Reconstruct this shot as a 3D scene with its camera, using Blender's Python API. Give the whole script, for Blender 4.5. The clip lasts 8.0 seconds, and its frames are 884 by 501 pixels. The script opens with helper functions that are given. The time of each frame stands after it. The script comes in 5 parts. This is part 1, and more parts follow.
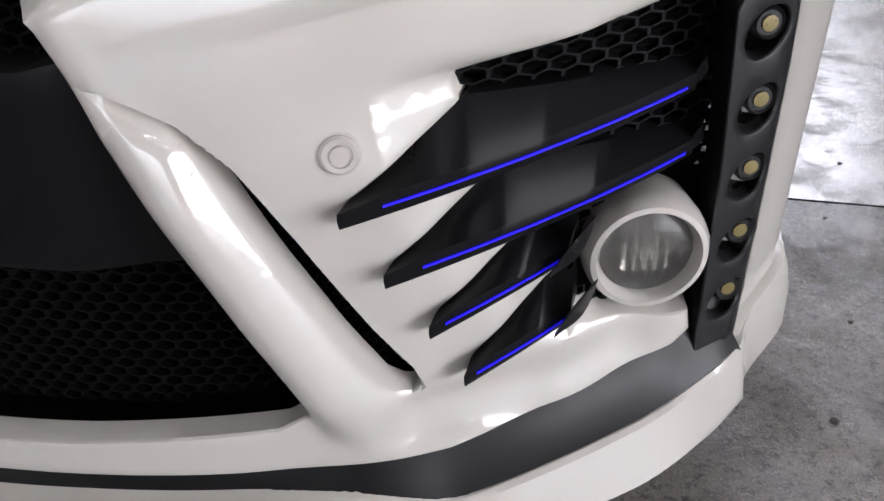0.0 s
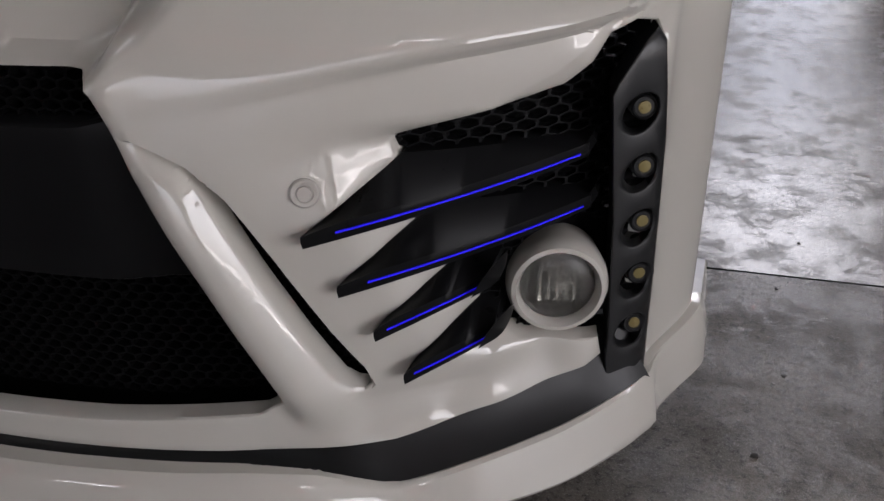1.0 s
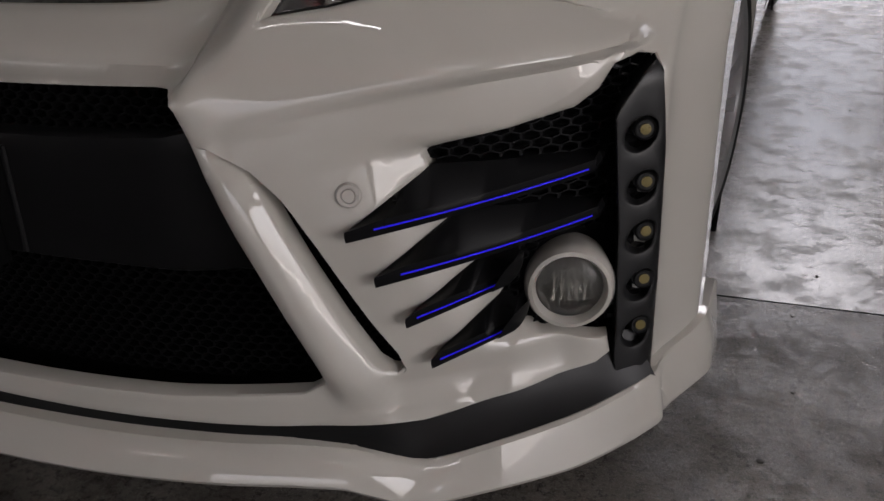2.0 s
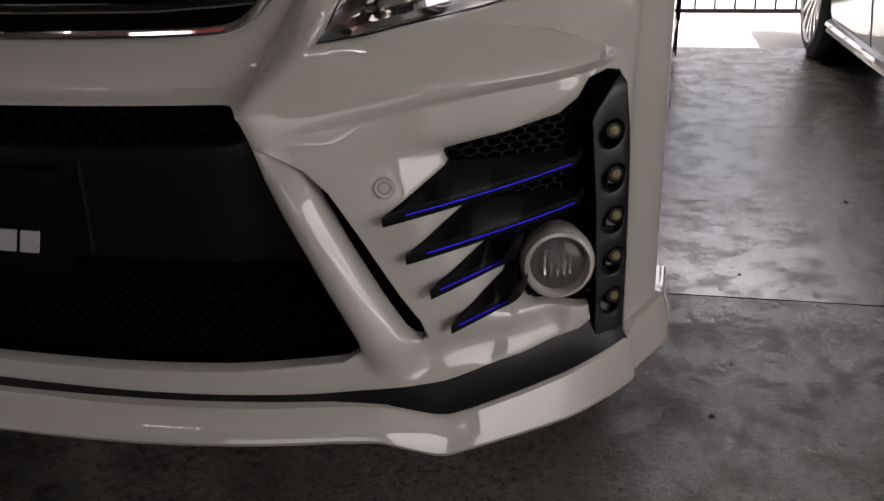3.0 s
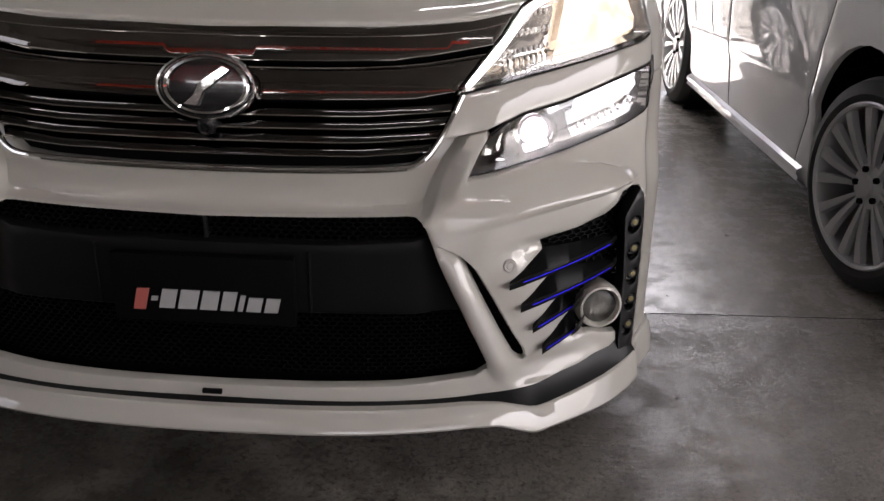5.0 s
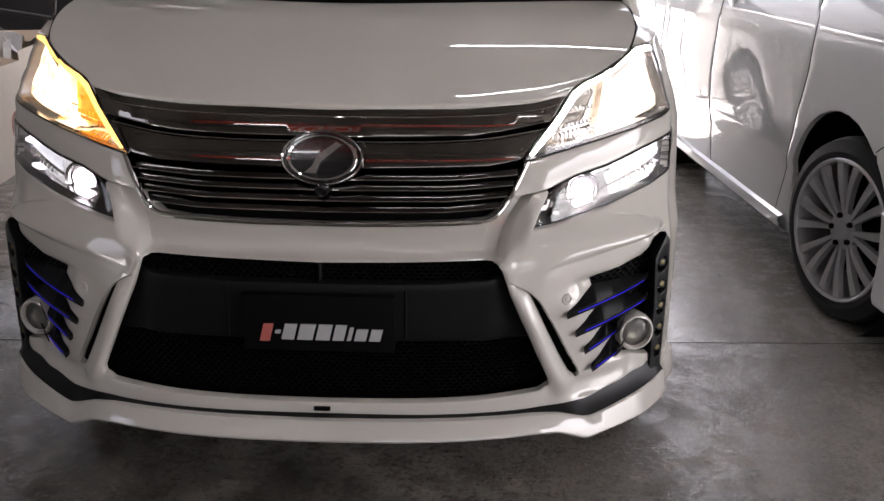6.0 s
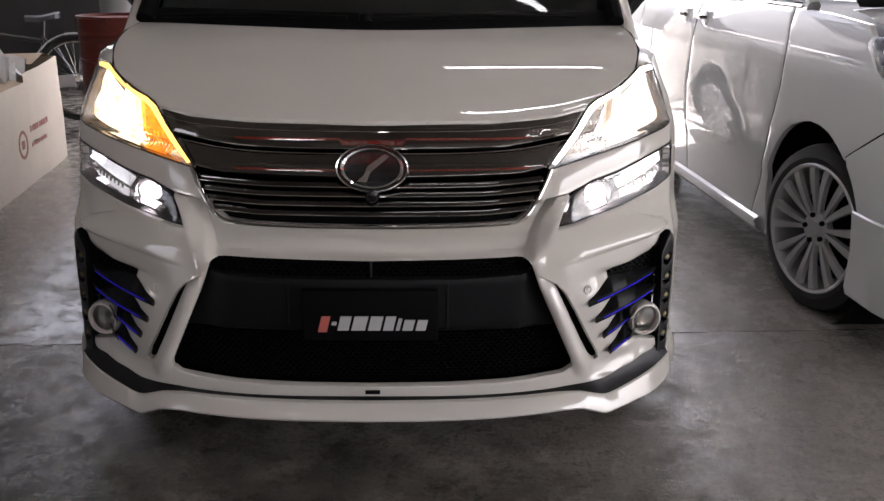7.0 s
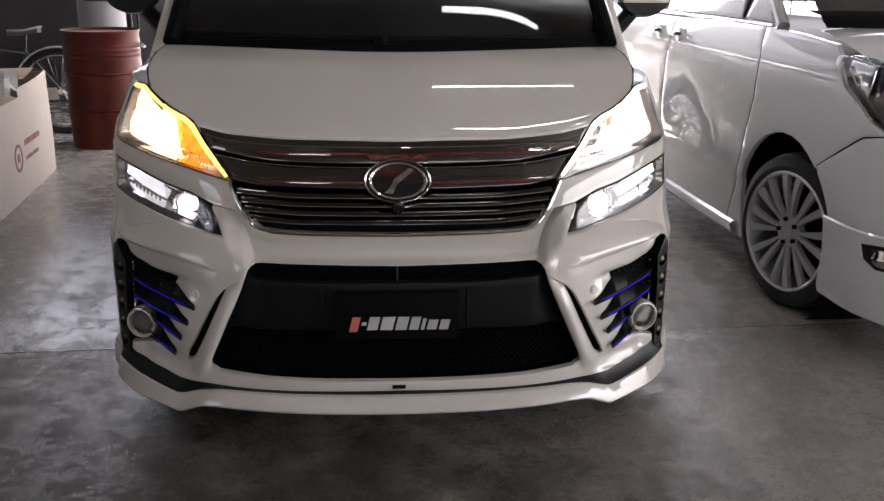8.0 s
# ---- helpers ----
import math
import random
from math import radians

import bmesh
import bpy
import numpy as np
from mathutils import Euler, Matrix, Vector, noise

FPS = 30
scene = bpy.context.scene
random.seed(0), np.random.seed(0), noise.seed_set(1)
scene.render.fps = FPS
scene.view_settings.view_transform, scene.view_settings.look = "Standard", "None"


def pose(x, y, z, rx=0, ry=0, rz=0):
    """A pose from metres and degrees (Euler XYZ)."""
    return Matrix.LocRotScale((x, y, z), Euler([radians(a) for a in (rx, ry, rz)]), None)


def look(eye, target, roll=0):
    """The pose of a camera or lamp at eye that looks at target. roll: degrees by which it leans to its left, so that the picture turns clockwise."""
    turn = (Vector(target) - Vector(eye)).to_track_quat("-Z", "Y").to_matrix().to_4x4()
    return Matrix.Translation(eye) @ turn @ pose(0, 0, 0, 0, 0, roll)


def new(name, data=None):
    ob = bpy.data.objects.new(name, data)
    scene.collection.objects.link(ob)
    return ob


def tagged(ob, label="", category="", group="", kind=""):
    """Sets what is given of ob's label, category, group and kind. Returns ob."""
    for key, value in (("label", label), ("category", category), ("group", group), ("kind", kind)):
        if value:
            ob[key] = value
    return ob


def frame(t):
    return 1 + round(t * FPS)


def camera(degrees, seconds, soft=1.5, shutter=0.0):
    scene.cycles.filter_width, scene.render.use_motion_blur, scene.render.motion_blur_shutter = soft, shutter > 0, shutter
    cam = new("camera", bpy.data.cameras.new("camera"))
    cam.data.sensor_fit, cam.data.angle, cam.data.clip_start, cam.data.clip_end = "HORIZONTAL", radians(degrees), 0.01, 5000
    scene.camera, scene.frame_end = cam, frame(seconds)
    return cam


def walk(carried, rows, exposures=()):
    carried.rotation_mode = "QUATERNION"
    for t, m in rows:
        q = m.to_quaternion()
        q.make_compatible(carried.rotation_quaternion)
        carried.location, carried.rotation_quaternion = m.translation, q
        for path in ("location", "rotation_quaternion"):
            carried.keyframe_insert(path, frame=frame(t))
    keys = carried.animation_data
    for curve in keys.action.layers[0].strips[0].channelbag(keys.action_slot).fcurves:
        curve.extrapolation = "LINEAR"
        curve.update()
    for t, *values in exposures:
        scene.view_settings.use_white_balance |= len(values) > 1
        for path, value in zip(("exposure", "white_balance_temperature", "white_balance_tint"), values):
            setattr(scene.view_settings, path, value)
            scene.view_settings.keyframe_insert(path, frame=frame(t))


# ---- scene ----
cam = camera(51.5, 8.0)
PATH = [
    (0, (0.785, -0.911, 0.764), (0.381, 0.675, -0.386), -1.0),
    (0.5, (0.857, -0.966, 0.789), (0.364, 0.665, -0.258), -1.0),
    (1, (0.929, -1.075, 0.819), (0.391, 0.588, -0.154), -1.0),
    (1.5, (0.979, -1.123, 0.822), (0.356, 0.544, -0.09), -1.5),
    (1.7, (1.003, -1.144, 0.827), (0.34, 0.517, -0.069), -1.5),
    (2.8, (0.957, -1.412, 0.825), (0.418, 0.362, 0.074), -1.8),
    (3, (0.943, -1.458, 0.826), (0.464, 0.337, 0.085), -1.5),
    (3.5, (0.901, -1.619, 0.842), (0.483, 0.198, 0.119), -1.2),
    (4, (0.81, -1.776, 0.935), (0.44, 0.052, 0.212), -0.8),
    (4.5, (0.684, -1.954, 1.074), (0.443, -0.117, 0.32), -0.2),
    (4.7, (0.633, -2.003, 1.126), (0.45, -0.165, 0.36), 0.5),
    (5.8, (0.419, -2.454, 1.283), (0.349, -0.565, 0.63), 1.0),
    (6, (0.35, -2.515, 1.304), (0.295, -0.622, 0.662), 0.8),
    (6.5, (0.207, -2.672, 1.34), (0.207, -0.766, 0.734), 0.4),
    (7, (0.149, -2.801, 1.352), (0.183, -0.896, 0.741), 0.5),
    (7.5, (0.04, -2.909, 1.383), (0.123, -1.007, 0.768), 0.7),
    (8, (-0.035, -3.011, 1.415), (0.089, -1.106, 0.819), 0.6),
]
walk(cam, [(t, look(eye, target, roll)) for t, eye, target, roll in PATH],
     exposures=[(0.0, 3.2, 6150, 16), (1.0, 2.2, 6380, 17), (1.7, 1.88, 6560, 17), (3.0, 1.52, 6720, 18), (4.5, 2.05, 6680, 18), (6.0, 2.62, 6480, 18), (8.0, 2.62, 6480, 18)])

# ---- world and light ----
from mathutils import geometry, kdtree

world = bpy.data.worlds.new("world")
scene.world = world
world.use_nodes = True
wn = world.node_tree
wn.nodes.clear()
sky = wn.nodes.new("ShaderNodeTexSky")
sky.sky_type = "NISHITA"
sky.sun_disc = False
sky.air_density, sky.dust_density, sky.ozone_density = 0.7, 6.0, 0.6
sky.sun_elevation, sky.sun_rotation = radians(80), radians(68)
bg = wn.nodes.new("ShaderNodeBackground")
bg.inputs["Strength"].default_value = 0.15
wo = wn.nodes.new("ShaderNodeOutputWorld")
haze = wn.nodes.new("ShaderNodeHueSaturation")
haze.inputs["Saturation"].default_value = 0.35
wn.links.new(sky.outputs[0], haze.inputs["Color"])
wn.links.new(haze.outputs[0], bg.inputs[0])
wn.links.new(bg.outputs[0], wo.inputs[0])

sun_data = bpy.data.lights.new("sun", "SUN")
sun_data.energy, sun_data.angle, sun_data.color = 4.2, radians(0.6), (1, 0.96, 0.9)
sun = new("sun", sun_data)
sun.matrix_world = look((2.5, 1.0, 16), (0, 0, 0))


front_data = bpy.data.lights.new("daylight_front_opening", "AREA")
front_data.shape, front_data.size, front_data.size_y, front_data.energy, front_data.color = "RECTANGLE", 7.0, 2.1, 6.0, (1.0, 0.97, 0.93)
front_light = new("daylight_front_opening", front_data)
front_light.matrix_world = look((3.0, -8.95, 1.35), (3.0, 0, 1.35))

# added fill lamp, out of view, that brightens everything from the right
side_data = bpy.data.lights.new("side_fill", "AREA")
side_data.shape, side_data.size, side_data.size_y, side_data.energy, side_data.color = "RECTANGLE", 7.2, 3.0, 55.0, (1.0, 0.98, 0.95)
side_light = new("side_fill", side_data)
side_light.matrix_world = look((7.95, -4.1, 1.65), (0, -4.1, 1.65))

# added lamp panel above the view, boosts floor glare and the second car's side
rear_data = bpy.data.lights.new("rear_glare_fill", "AREA")
rear_data.shape, rear_data.size, rear_data.size_y, rear_data.energy, rear_data.color = "RECTANGLE", 4.0, 0.85, 12.0, (1.0, 0.985, 0.97)
rear_light = new("rear_glare_fill", rear_data)
rear_light.matrix_world = look((2.6, 3.70, 1.68), (2.6, 0, 1.68))

# ---- materials ----
def nodes_of(name):
    m = bpy.data.materials.new(name)
    m.use_nodes = True
    nt = m.node_tree
    return m, nt, nt.nodes["Principled BSDF"]


def mix_colours(nt, fac, a, b):
    n = nt.nodes.new("ShaderNodeMix")
    n.data_type = "RGBA"
    nt.links.new(fac, n.inputs[0])
    for k, c in ((6, a), (7, b)):
        if hasattr(c, "is_linked"):
            nt.links.new(c, n.inputs[k])
        else:
            n.inputs[k].default_value = (*c, 1)
    return n.outputs[2]


def noise_of(nt, scale, detail=6, rough=0.6, squash=None):
    tc = nt.nodes.new("ShaderNodeTexCoord")
    n = nt.nodes.new("ShaderNodeTexNoise")
    n.inputs["Scale"].default_value, n.inputs["Detail"].default_value, n.inputs["Roughness"].default_value = scale, detail, rough
    if squash:
        mp = nt.nodes.new("ShaderNodeMapping")
        mp.inputs["Scale"].default_value = squash
        nt.links.new(tc.outputs["Object"], mp.inputs[0])
        nt.links.new(mp.outputs[0], n.inputs["Vector"])
    else:
        nt.links.new(tc.outputs["Object"], n.inputs["Vector"])
    return n.outputs["Fac"]


def ramp_of(nt, fac, stops):
    r = nt.nodes.new("ShaderNodeValToRGB")
    while len(r.color_ramp.elements) < len(stops):
        r.color_ramp.elements.new(0.5)
    for e, (p, c) in zip(r.color_ramp.elements, stops):
        e.position = p
        e.color = (*c, 1) if len(c) == 3 else c
    nt.links.new(fac, r.inputs[0])
    return r.outputs[0]


def bump_of(nt, bsdf, height, strength, distance=0.002):
    b = nt.nodes.new("ShaderNodeBump")
    b.inputs["Strength"].default_value, b.inputs["Distance"].default_value = strength, distance
    nt.links.new(height, b.inputs["Height"])
    nt.links.new(b.outputs[0], bsdf.inputs["Normal"])


def simple(name, colour, rough=0.5, metal=0.0, coat=0.0, vary=0.12, scale=18.0, bump=0.0, bump_scale=300.0, spec=0.5):
    m, nt, b = nodes_of(name)
    dark = tuple(c * (1 - vary) for c in colour)
    light = tuple(min(1, c * (1 + vary)) for c in colour)
    nt.links.new(mix_colours(nt, noise_of(nt, scale), dark, light), b.inputs["Base Color"])
    b.inputs["Metallic"].default_value = metal
    b.inputs["Coat Weight"].default_value, b.inputs["Coat Roughness"].default_value = coat, 0.03
    b.inputs["Specular IOR Level"].default_value = spec
    r = ramp_of(nt, noise_of(nt, scale * 3), [(0.3, (max(0, rough - 0.05),) * 3), (0.7, (min(1, rough + 0.06),) * 3)])
    nt.links.new(r, b.inputs["Roughness"])
    if bump:
        bump_of(nt, b, noise_of(nt, bump_scale, 3), bump, 0.001)
    return m


def glowing(name, colour, strength):
    m, nt, b = nodes_of(name)
    b.inputs["Base Color"].default_value = (*colour, 1)
    b.inputs["Emission Color"].default_value = (*colour, 1)
    b.inputs["Emission Strength"].default_value = strength
    return m


def mottled(m, scale, low, high):
    """Uneven glow, as through a ribbed reflector."""
    nt = m.node_tree
    b = nt.nodes["Principled BSDF"]
    s = b.inputs["Emission Strength"].default_value
    r = ramp_of(nt, noise_of(nt, scale, 4, 0.7), [(0.35, (s * low,) * 3), (0.65, (s * high,) * 3)])
    nt.links.new(r, b.inputs["Emission Strength"])
    return m


def glass(name, colour=(1, 1, 1), rough=0.0, ior=1.45):
    m, nt, b = nodes_of(name)
    b.inputs["Base Color"].default_value = (*colour, 1)
    b.inputs["Transmission Weight"].default_value = 1
    b.inputs["Roughness"].default_value, b.inputs["IOR"].default_value = rough, ior
    return m




def car_paint(name, colour, gloss=1.62):
    m, nt, b = nodes_of(name)
    flake = noise_of(nt, 2600, 2)
    nt.links.new(mix_colours(nt, flake, tuple(c * 0.93 for c in colour), tuple(c * 1.05 for c in colour)), b.inputs["Base Color"])
    b.inputs["Roughness"].default_value = 0.55
    b.inputs["Specular IOR Level"].default_value = 0.15
    b.inputs["Coat IOR"].default_value = gloss
    b.inputs["Coat Weight"].default_value, b.inputs["Coat Roughness"].default_value = 1.0, 0.025
    return m


PAINT = car_paint("pearl_white_paint", (0.502, 0.485, 0.440), 1.7)
PAINT2 = car_paint("white_paint", (0.66, 0.665, 0.67), 1.9)
BLACK = simple("satin_black_plastic", (0.011, 0.0115, 0.0125), 0.34, 0, 0, 0.2, 30, 0.08, 500, 0.36)
BLADE = simple("black_blade_plastic", (0.0070, 0.0072, 0.0078), 0.31, 0, 0, 0.15, 9, 0, 500, 0.09)
TRIMBLACK = simple("black_trim_plastic", (0.006, 0.0062, 0.0068), 0.34, 0, 0, 0.15, 9, 0, 500, 0.24)
DULL = simple("dull_black_panel", (0.0070, 0.0071, 0.0075), 0.36, 0, 0, 0.2, 12, 0.05, 500, 0.12)
MATT = simple("matt_black_plastic", (0.0035, 0.0035, 0.0038), 0.6, 0, 0, 0.2, 30, 0.15, 400, 0.05)
GLOSSBLACK = simple("gloss_black", (0.008, 0.008, 0.009), 0.12, 0, 0.6, 0.2, 30)
BARBLACK = simple("smoked_black_chrome", (0.075, 0.072, 0.070), 0.07, 1.0, 0, 0.03, 20)
CHROME = simple("chrome", (0.72, 0.71, 0.69), 0.04, 1.0, 0, 0.02, 20)
DARKCHROME = simple("smoked_chrome", (0.17, 0.16, 0.15), 0.05, 1.0, 0, 0.03, 20)
SILVER = simple("silver_alloy", (0.60, 0.60, 0.61), 0.34, 0.6, 0.3, 0.05, 20)
RUBBER = simple("tyre_rubber", (0.02, 0.02, 0.02), 0.75, 0, 0, 0.25, 25, 0.3, 200)
REDTEXT = simple("red_lettering", (0.45, 0.12, 0.10), 0.4)
GREYTEXT = simple("silver_lettering", (0.42, 0.42, 0.42), 0.4)
SENSOR = simple("sensor_plastic", (0.44, 0.42, 0.385), 0.35, 0, 0.5, 0.03)
LENS = glass("clear_lamp_lens")
SMOKE = glass("fog_lens", (0.93, 0.92, 0.88), 0.32)
WINDOW = glass("window_glass", (0.35, 0.38, 0.38), 0.0)
BLUE = glowing("blue_led_strip", (0.018, 0.006, 1.0), 0.034)
WHITELED = glowing("white_led_strip", (1.0, 0.97, 0.93), 1.2)
AMBERLED = glowing("amber_led_strip", (1.0, 0.56, 0.13), 0.42)
WARMLAMP = mottled(glowing("warm_white_lamp", (1.0, 0.84, 0.66), 0.12), 24, 0.06, 2.6)
AMBERBEAM = mottled(glowing("amber_main_lamp", (1.0, 0.74, 0.42), 0.55), 26, 0.30, 2.0)
AMBERLAMP = mottled(glowing("amber_lamp", (1.0, 0.34, 0.02), 0.10), 55, 0.10, 3.0)
COOLLAMP = glowing("cool_white_lamp", (0.97, 0.91, 1.0), 0.55)
SIDELAMP = mottled(glowing("side_lamp_reflector", (0.95, 0.96, 1.0), 0.12), 70, 0.45, 1.6)
CHIP = simple("yellow_led_chip", (0.20, 0.16, 0.06), 0.3, 0.2)
TUBE = glowing("fluorescent_tube", (0.98, 1.0, 1.0), 3.8)


# ---- mesh helpers ----
def part(name, bm, material, parent, label="", angle=32):
    me = bpy.data.meshes.new(name)
    bmesh.ops.recalc_face_normals(bm, faces=bm.faces[:])
    bm.to_mesh(me)
    bm.free()
    me.materials.append(material)
    me.polygons.foreach_set("use_smooth", [True] * len(me.polygons))
    me.set_sharp_from_angle(angle=radians(angle))
    ob = new(name, me)
    ob.parent = parent
    if label:
        tagged(ob, label)
    return ob


def thing(name, label, category, m=None, group="", kind=""):
    ob = new(name)
    ob.empty_display_size = 0.2
    if m is not None:
        ob.matrix_world = m
    return tagged(ob, label, category, group, kind)


def smooth(t):
    t = np.clip(t, 0, 1)
    return t * t * (3 - 2 * t)


def mirrored(points):
    """A closed outline from its right half, whose first and last points lie on the middle line or near it."""
    left = [(-x, z) for x, z in reversed(points) if abs(x) > 1e-6]
    return list(points) + left


def flip(points):
    return [(-x, z) for x, z in reversed(points)]


def resampled(points, step, closed=True):
    out = []
    n = len(points)
    for i in range(n if closed else n - 1):
        a, b = np.array(points[i], float), np.array(points[(i + 1) % n], float)
        k = max(1, int(math.ceil(np.linalg.norm(b - a) / step)))
        out += [tuple(a + (b - a) * j / k) for j in range(k)]
    if not closed:
        out.append(tuple(points[-1]))
    return out


def rounded(points, passes=1, keep=0.25, closed=True):
    """Corner cutting, so that an outline runs in soft bends."""
    for _ in range(passes):
        out = []
        n = len(points)
        for i in range(n if closed else n - 1):
            a, b = np.array(points[i], float), np.array(points[(i + 1) % n], float)
            out += [tuple(a + (b - a) * keep), tuple(b + (a - b) * keep)]
        if not closed:
            out = [tuple(points[0])] + out + [tuple(points[-1])]
        points = out
    return points


def inside(poly, pts):
    pts, poly = np.asarray(pts, float), np.asarray(poly, float)
    x, y = pts[:, 0], pts[:, 1]
    r = np.zeros(len(pts), bool)
    for (x0, y0), (x1, y1) in zip(poly, np.roll(poly, -1, 0)):
        hit = (y0 > y) != (y1 > y)
        with np.errstate(divide="ignore", invalid="ignore"):
            r ^= hit & (x < (x1 - x0) * (y - y0) / (y1 - y0 + 1e-15) + x0)
    return r


def edge_distance(loops, pts):
    pts = np.asarray(pts, float)
    best = np.full(len(pts), 9.0)
    for loop in loops:
        loop = np.asarray(loop, float)
        for a, b in zip(loop, np.roll(loop, -1, 0)):
            d = b - a
            t = np.clip(((pts - a) @ d) / (d @ d + 1e-15), 0, 1)
            best = np.minimum(best, np.linalg.norm(pts - a - t[:, None] * d, axis=1))
    return best


def line_distance(line, u, z):
    best = np.full(np.shape(u), 9.0)
    for (x0, z0), (x1, z1) in zip(line, line[1:]):
        dx, dz = x1 - x0, z1 - z0
        t = np.clip(((u - x0) * dx + (z - z0) * dz) / (dx * dx + dz * dz), 0, 1)
        best = np.minimum(best, np.hypot(u - x0 - t * dx, z - z0 - t * dz))
    return best


def side_distance(line, u, z):
    """Signed distance from an open line, positive to the right of its run."""
    best, sign = np.full(np.shape(u), 9.0), np.ones(np.shape(u))
    for (x0, z0), (x1, z1) in zip(line, line[1:]):
        dx, dz = x1 - x0, z1 - z0
        t = np.clip(((u - x0) * dx + (z - z0) * dz) / (dx * dx + dz * dz), 0, 1)
        d = np.hypot(u - x0 - t * dx, z - z0 - t * dz)
        side = np.where((u - x0) * dz - (z - z0) * dx >= 0, 1.0, -1.0)
        sign = np.where(d < best, side, sign)
        best = np.minimum(best, d)
    return best * sign


def plate(outline, holes, place, thick, step=0.03, edge=0.015, r=0.006, rows=()):
    """A curved sheet with rounded rims: outline and holes lie in the sheet's own two coordinates, place(points) gives
    the places and inward normals in space; thick is its depth."""
    loops = [resampled(p, edge) for p in [outline] + list(holes)]
    lo, hi = np.min(loops[0], 0), np.max(loops[0], 0)
    gx, gz = np.meshgrid(np.arange(lo[0] + step / 2, hi[0], step), np.arange(lo[1] + step / 2, hi[1], step))
    gx[1::2] += step / 2
    grid = np.column_stack([gx.ravel(), gz.ravel()])
    ring = []
    for loop in loops:
        p = np.array(loop)
        tang = np.roll(p, -1, 0) - np.roll(p, 1, 0)
        nrm = np.column_stack([-tang[:, 1], tang[:, 0]]) / (np.linalg.norm(tang, axis=1)[:, None] + 1e-12)
        for d in (0.3 * r, r):
            ring += [(q, d) for s in (1, -1) for q in p + s * d * nrm]
    rp, rd = np.array([q for q, d in ring]), np.array([d for q, d in ring])

    def within(q):
        ok = inside(loops[0], q)
        for h in loops[1:]:
            ok &= ~inside(h, q)
        return ok
    ok = within(rp) & (edge_distance(loops, rp) > rd * 0.85)
    rp = rp[ok]
    ok = within(grid)
    grid = grid[ok]
    grid = grid[edge_distance(loops, grid) > r + step * 0.35]
    if rows:
        creases = np.array([q for line in rows for q in resampled(line, 0.010, False)])
        creases = creases[within(creases)]
        creases = creases[edge_distance(loops, creases) > 0.0016]
        tree = kdtree.KDTree(len(creases))
        for i, q in enumerate(creases):
            tree.insert((q[0], q[1], 0), i)
        tree.balance()
        near = np.array([tree.find((q[0], q[1], 0))[2] for q in grid])
        grid = np.vstack([grid[near > 0.0055], creases])
    pts = [q for l in loops for q in l] + [tuple(q) for q in rp] + [tuple(q) for q in grid]
    edges, k = [], 0
    for l in loops:
        edges += [(k + i, k + (i + 1) % len(l)) for i in range(len(l))]
        k += len(l)
    vs, es, fs, *_ = geometry.delaunay_2d_cdt([Vector(q) for q in pts], edges, [], 0, 1e-6)
    vs = np.array([(v[0], v[1]) for v in vs])
    fs = np.array([f for f in fs if len(f) == 3])
    fs = fs[within(vs[fs].mean(1))]
    d = edge_distance(loops, vs)
    xyz, back = place(vs)
    t = np.clip(d / r, 0, 1)
    xyz = xyz + back * (r * 0.7 * (1 - np.sqrt(np.maximum(0, 1 - (1 - t) ** 2))))[:, None]
    bm = bmesh.new()
    front = [bm.verts.new(p) for p in xyz]
    rear = [bm.verts.new(p) for p in xyz + back * thick]
    count = {}
    for a, b, c in fs:
        try:
            bm.faces.new((front[a], front[b], front[c]))
            bm.faces.new((rear[c], rear[b], rear[a]))
        except ValueError:
            continue
        for e in ((a, b), (b, c), (c, a)):
            key = (min(e), max(e))
            count[key] = count.get(key, 0) + 1
    for (a, b), n in count.items():
        if n == 1:
            try:
                bm.faces.new((front[a], front[b], rear[b], rear[a]))
            except ValueError:
                pass
    loose = [v for v in bm.verts if not v.link_faces]
    bmesh.ops.delete(bm, geom=loose, context="VERTS")
    return bm


def loft(rails, n=24, closed=False, cap=False, passes=0):
    """A skin over rails of equal run; each is a list of places, resampled to n by length."""
    rows = []
    for rail in rails:
        p = np.array(rounded(rail, passes, closed=False) if passes else rail, float)
        s = np.r_[0, np.cumsum(np.linalg.norm(np.diff(p, axis=0), axis=1))]
        t = np.linspace(0, s[-1], n)
        rows.append(np.column_stack([np.interp(t, s, p[:, k]) for k in range(3)]))
    bm = bmesh.new()
    vs = [[bm.verts.new(q) for q in r] for r in rows]
    m = len(vs)
    for i in range(m if closed else m - 1):
        for j in range(n - 1):
            try:
                bm.faces.new((vs[i][j], vs[i][j + 1], vs[(i + 1) % m][j + 1], vs[(i + 1) % m][j]))
            except ValueError:
                pass
    if cap and closed:
        for j in (0, n - 1):
            try:
                bm.faces.new([vs[i][j] for i in range(m)])
            except ValueError:
                pass
    bmesh.ops.remove_doubles(bm, verts=bm.verts[:], dist=1e-6)
    return bm


def box(x0, x1, y0, y1, z0, z1, bevel=0.0, bm=None):
    bm = bm or bmesh.new()
    vs = [bm.verts.new((x, y, z)) for x in (x0, x1) for y in (y0, y1) for z in (z0, z1)]
    fs = [bm.faces.new([vs[i] for i in f]) for f in ((0, 1, 3, 2), (4, 6, 7, 5), (0, 4, 5, 1), (2, 3, 7, 6), (0, 2, 6, 4), (1, 5, 7, 3))]
    if bevel:
        es = list({e for f in fs for e in f.edges})
        bmesh.ops.bevel(bm, geom=es, offset=bevel, segments=2, affect="EDGES", profile=0.6)
    return bm


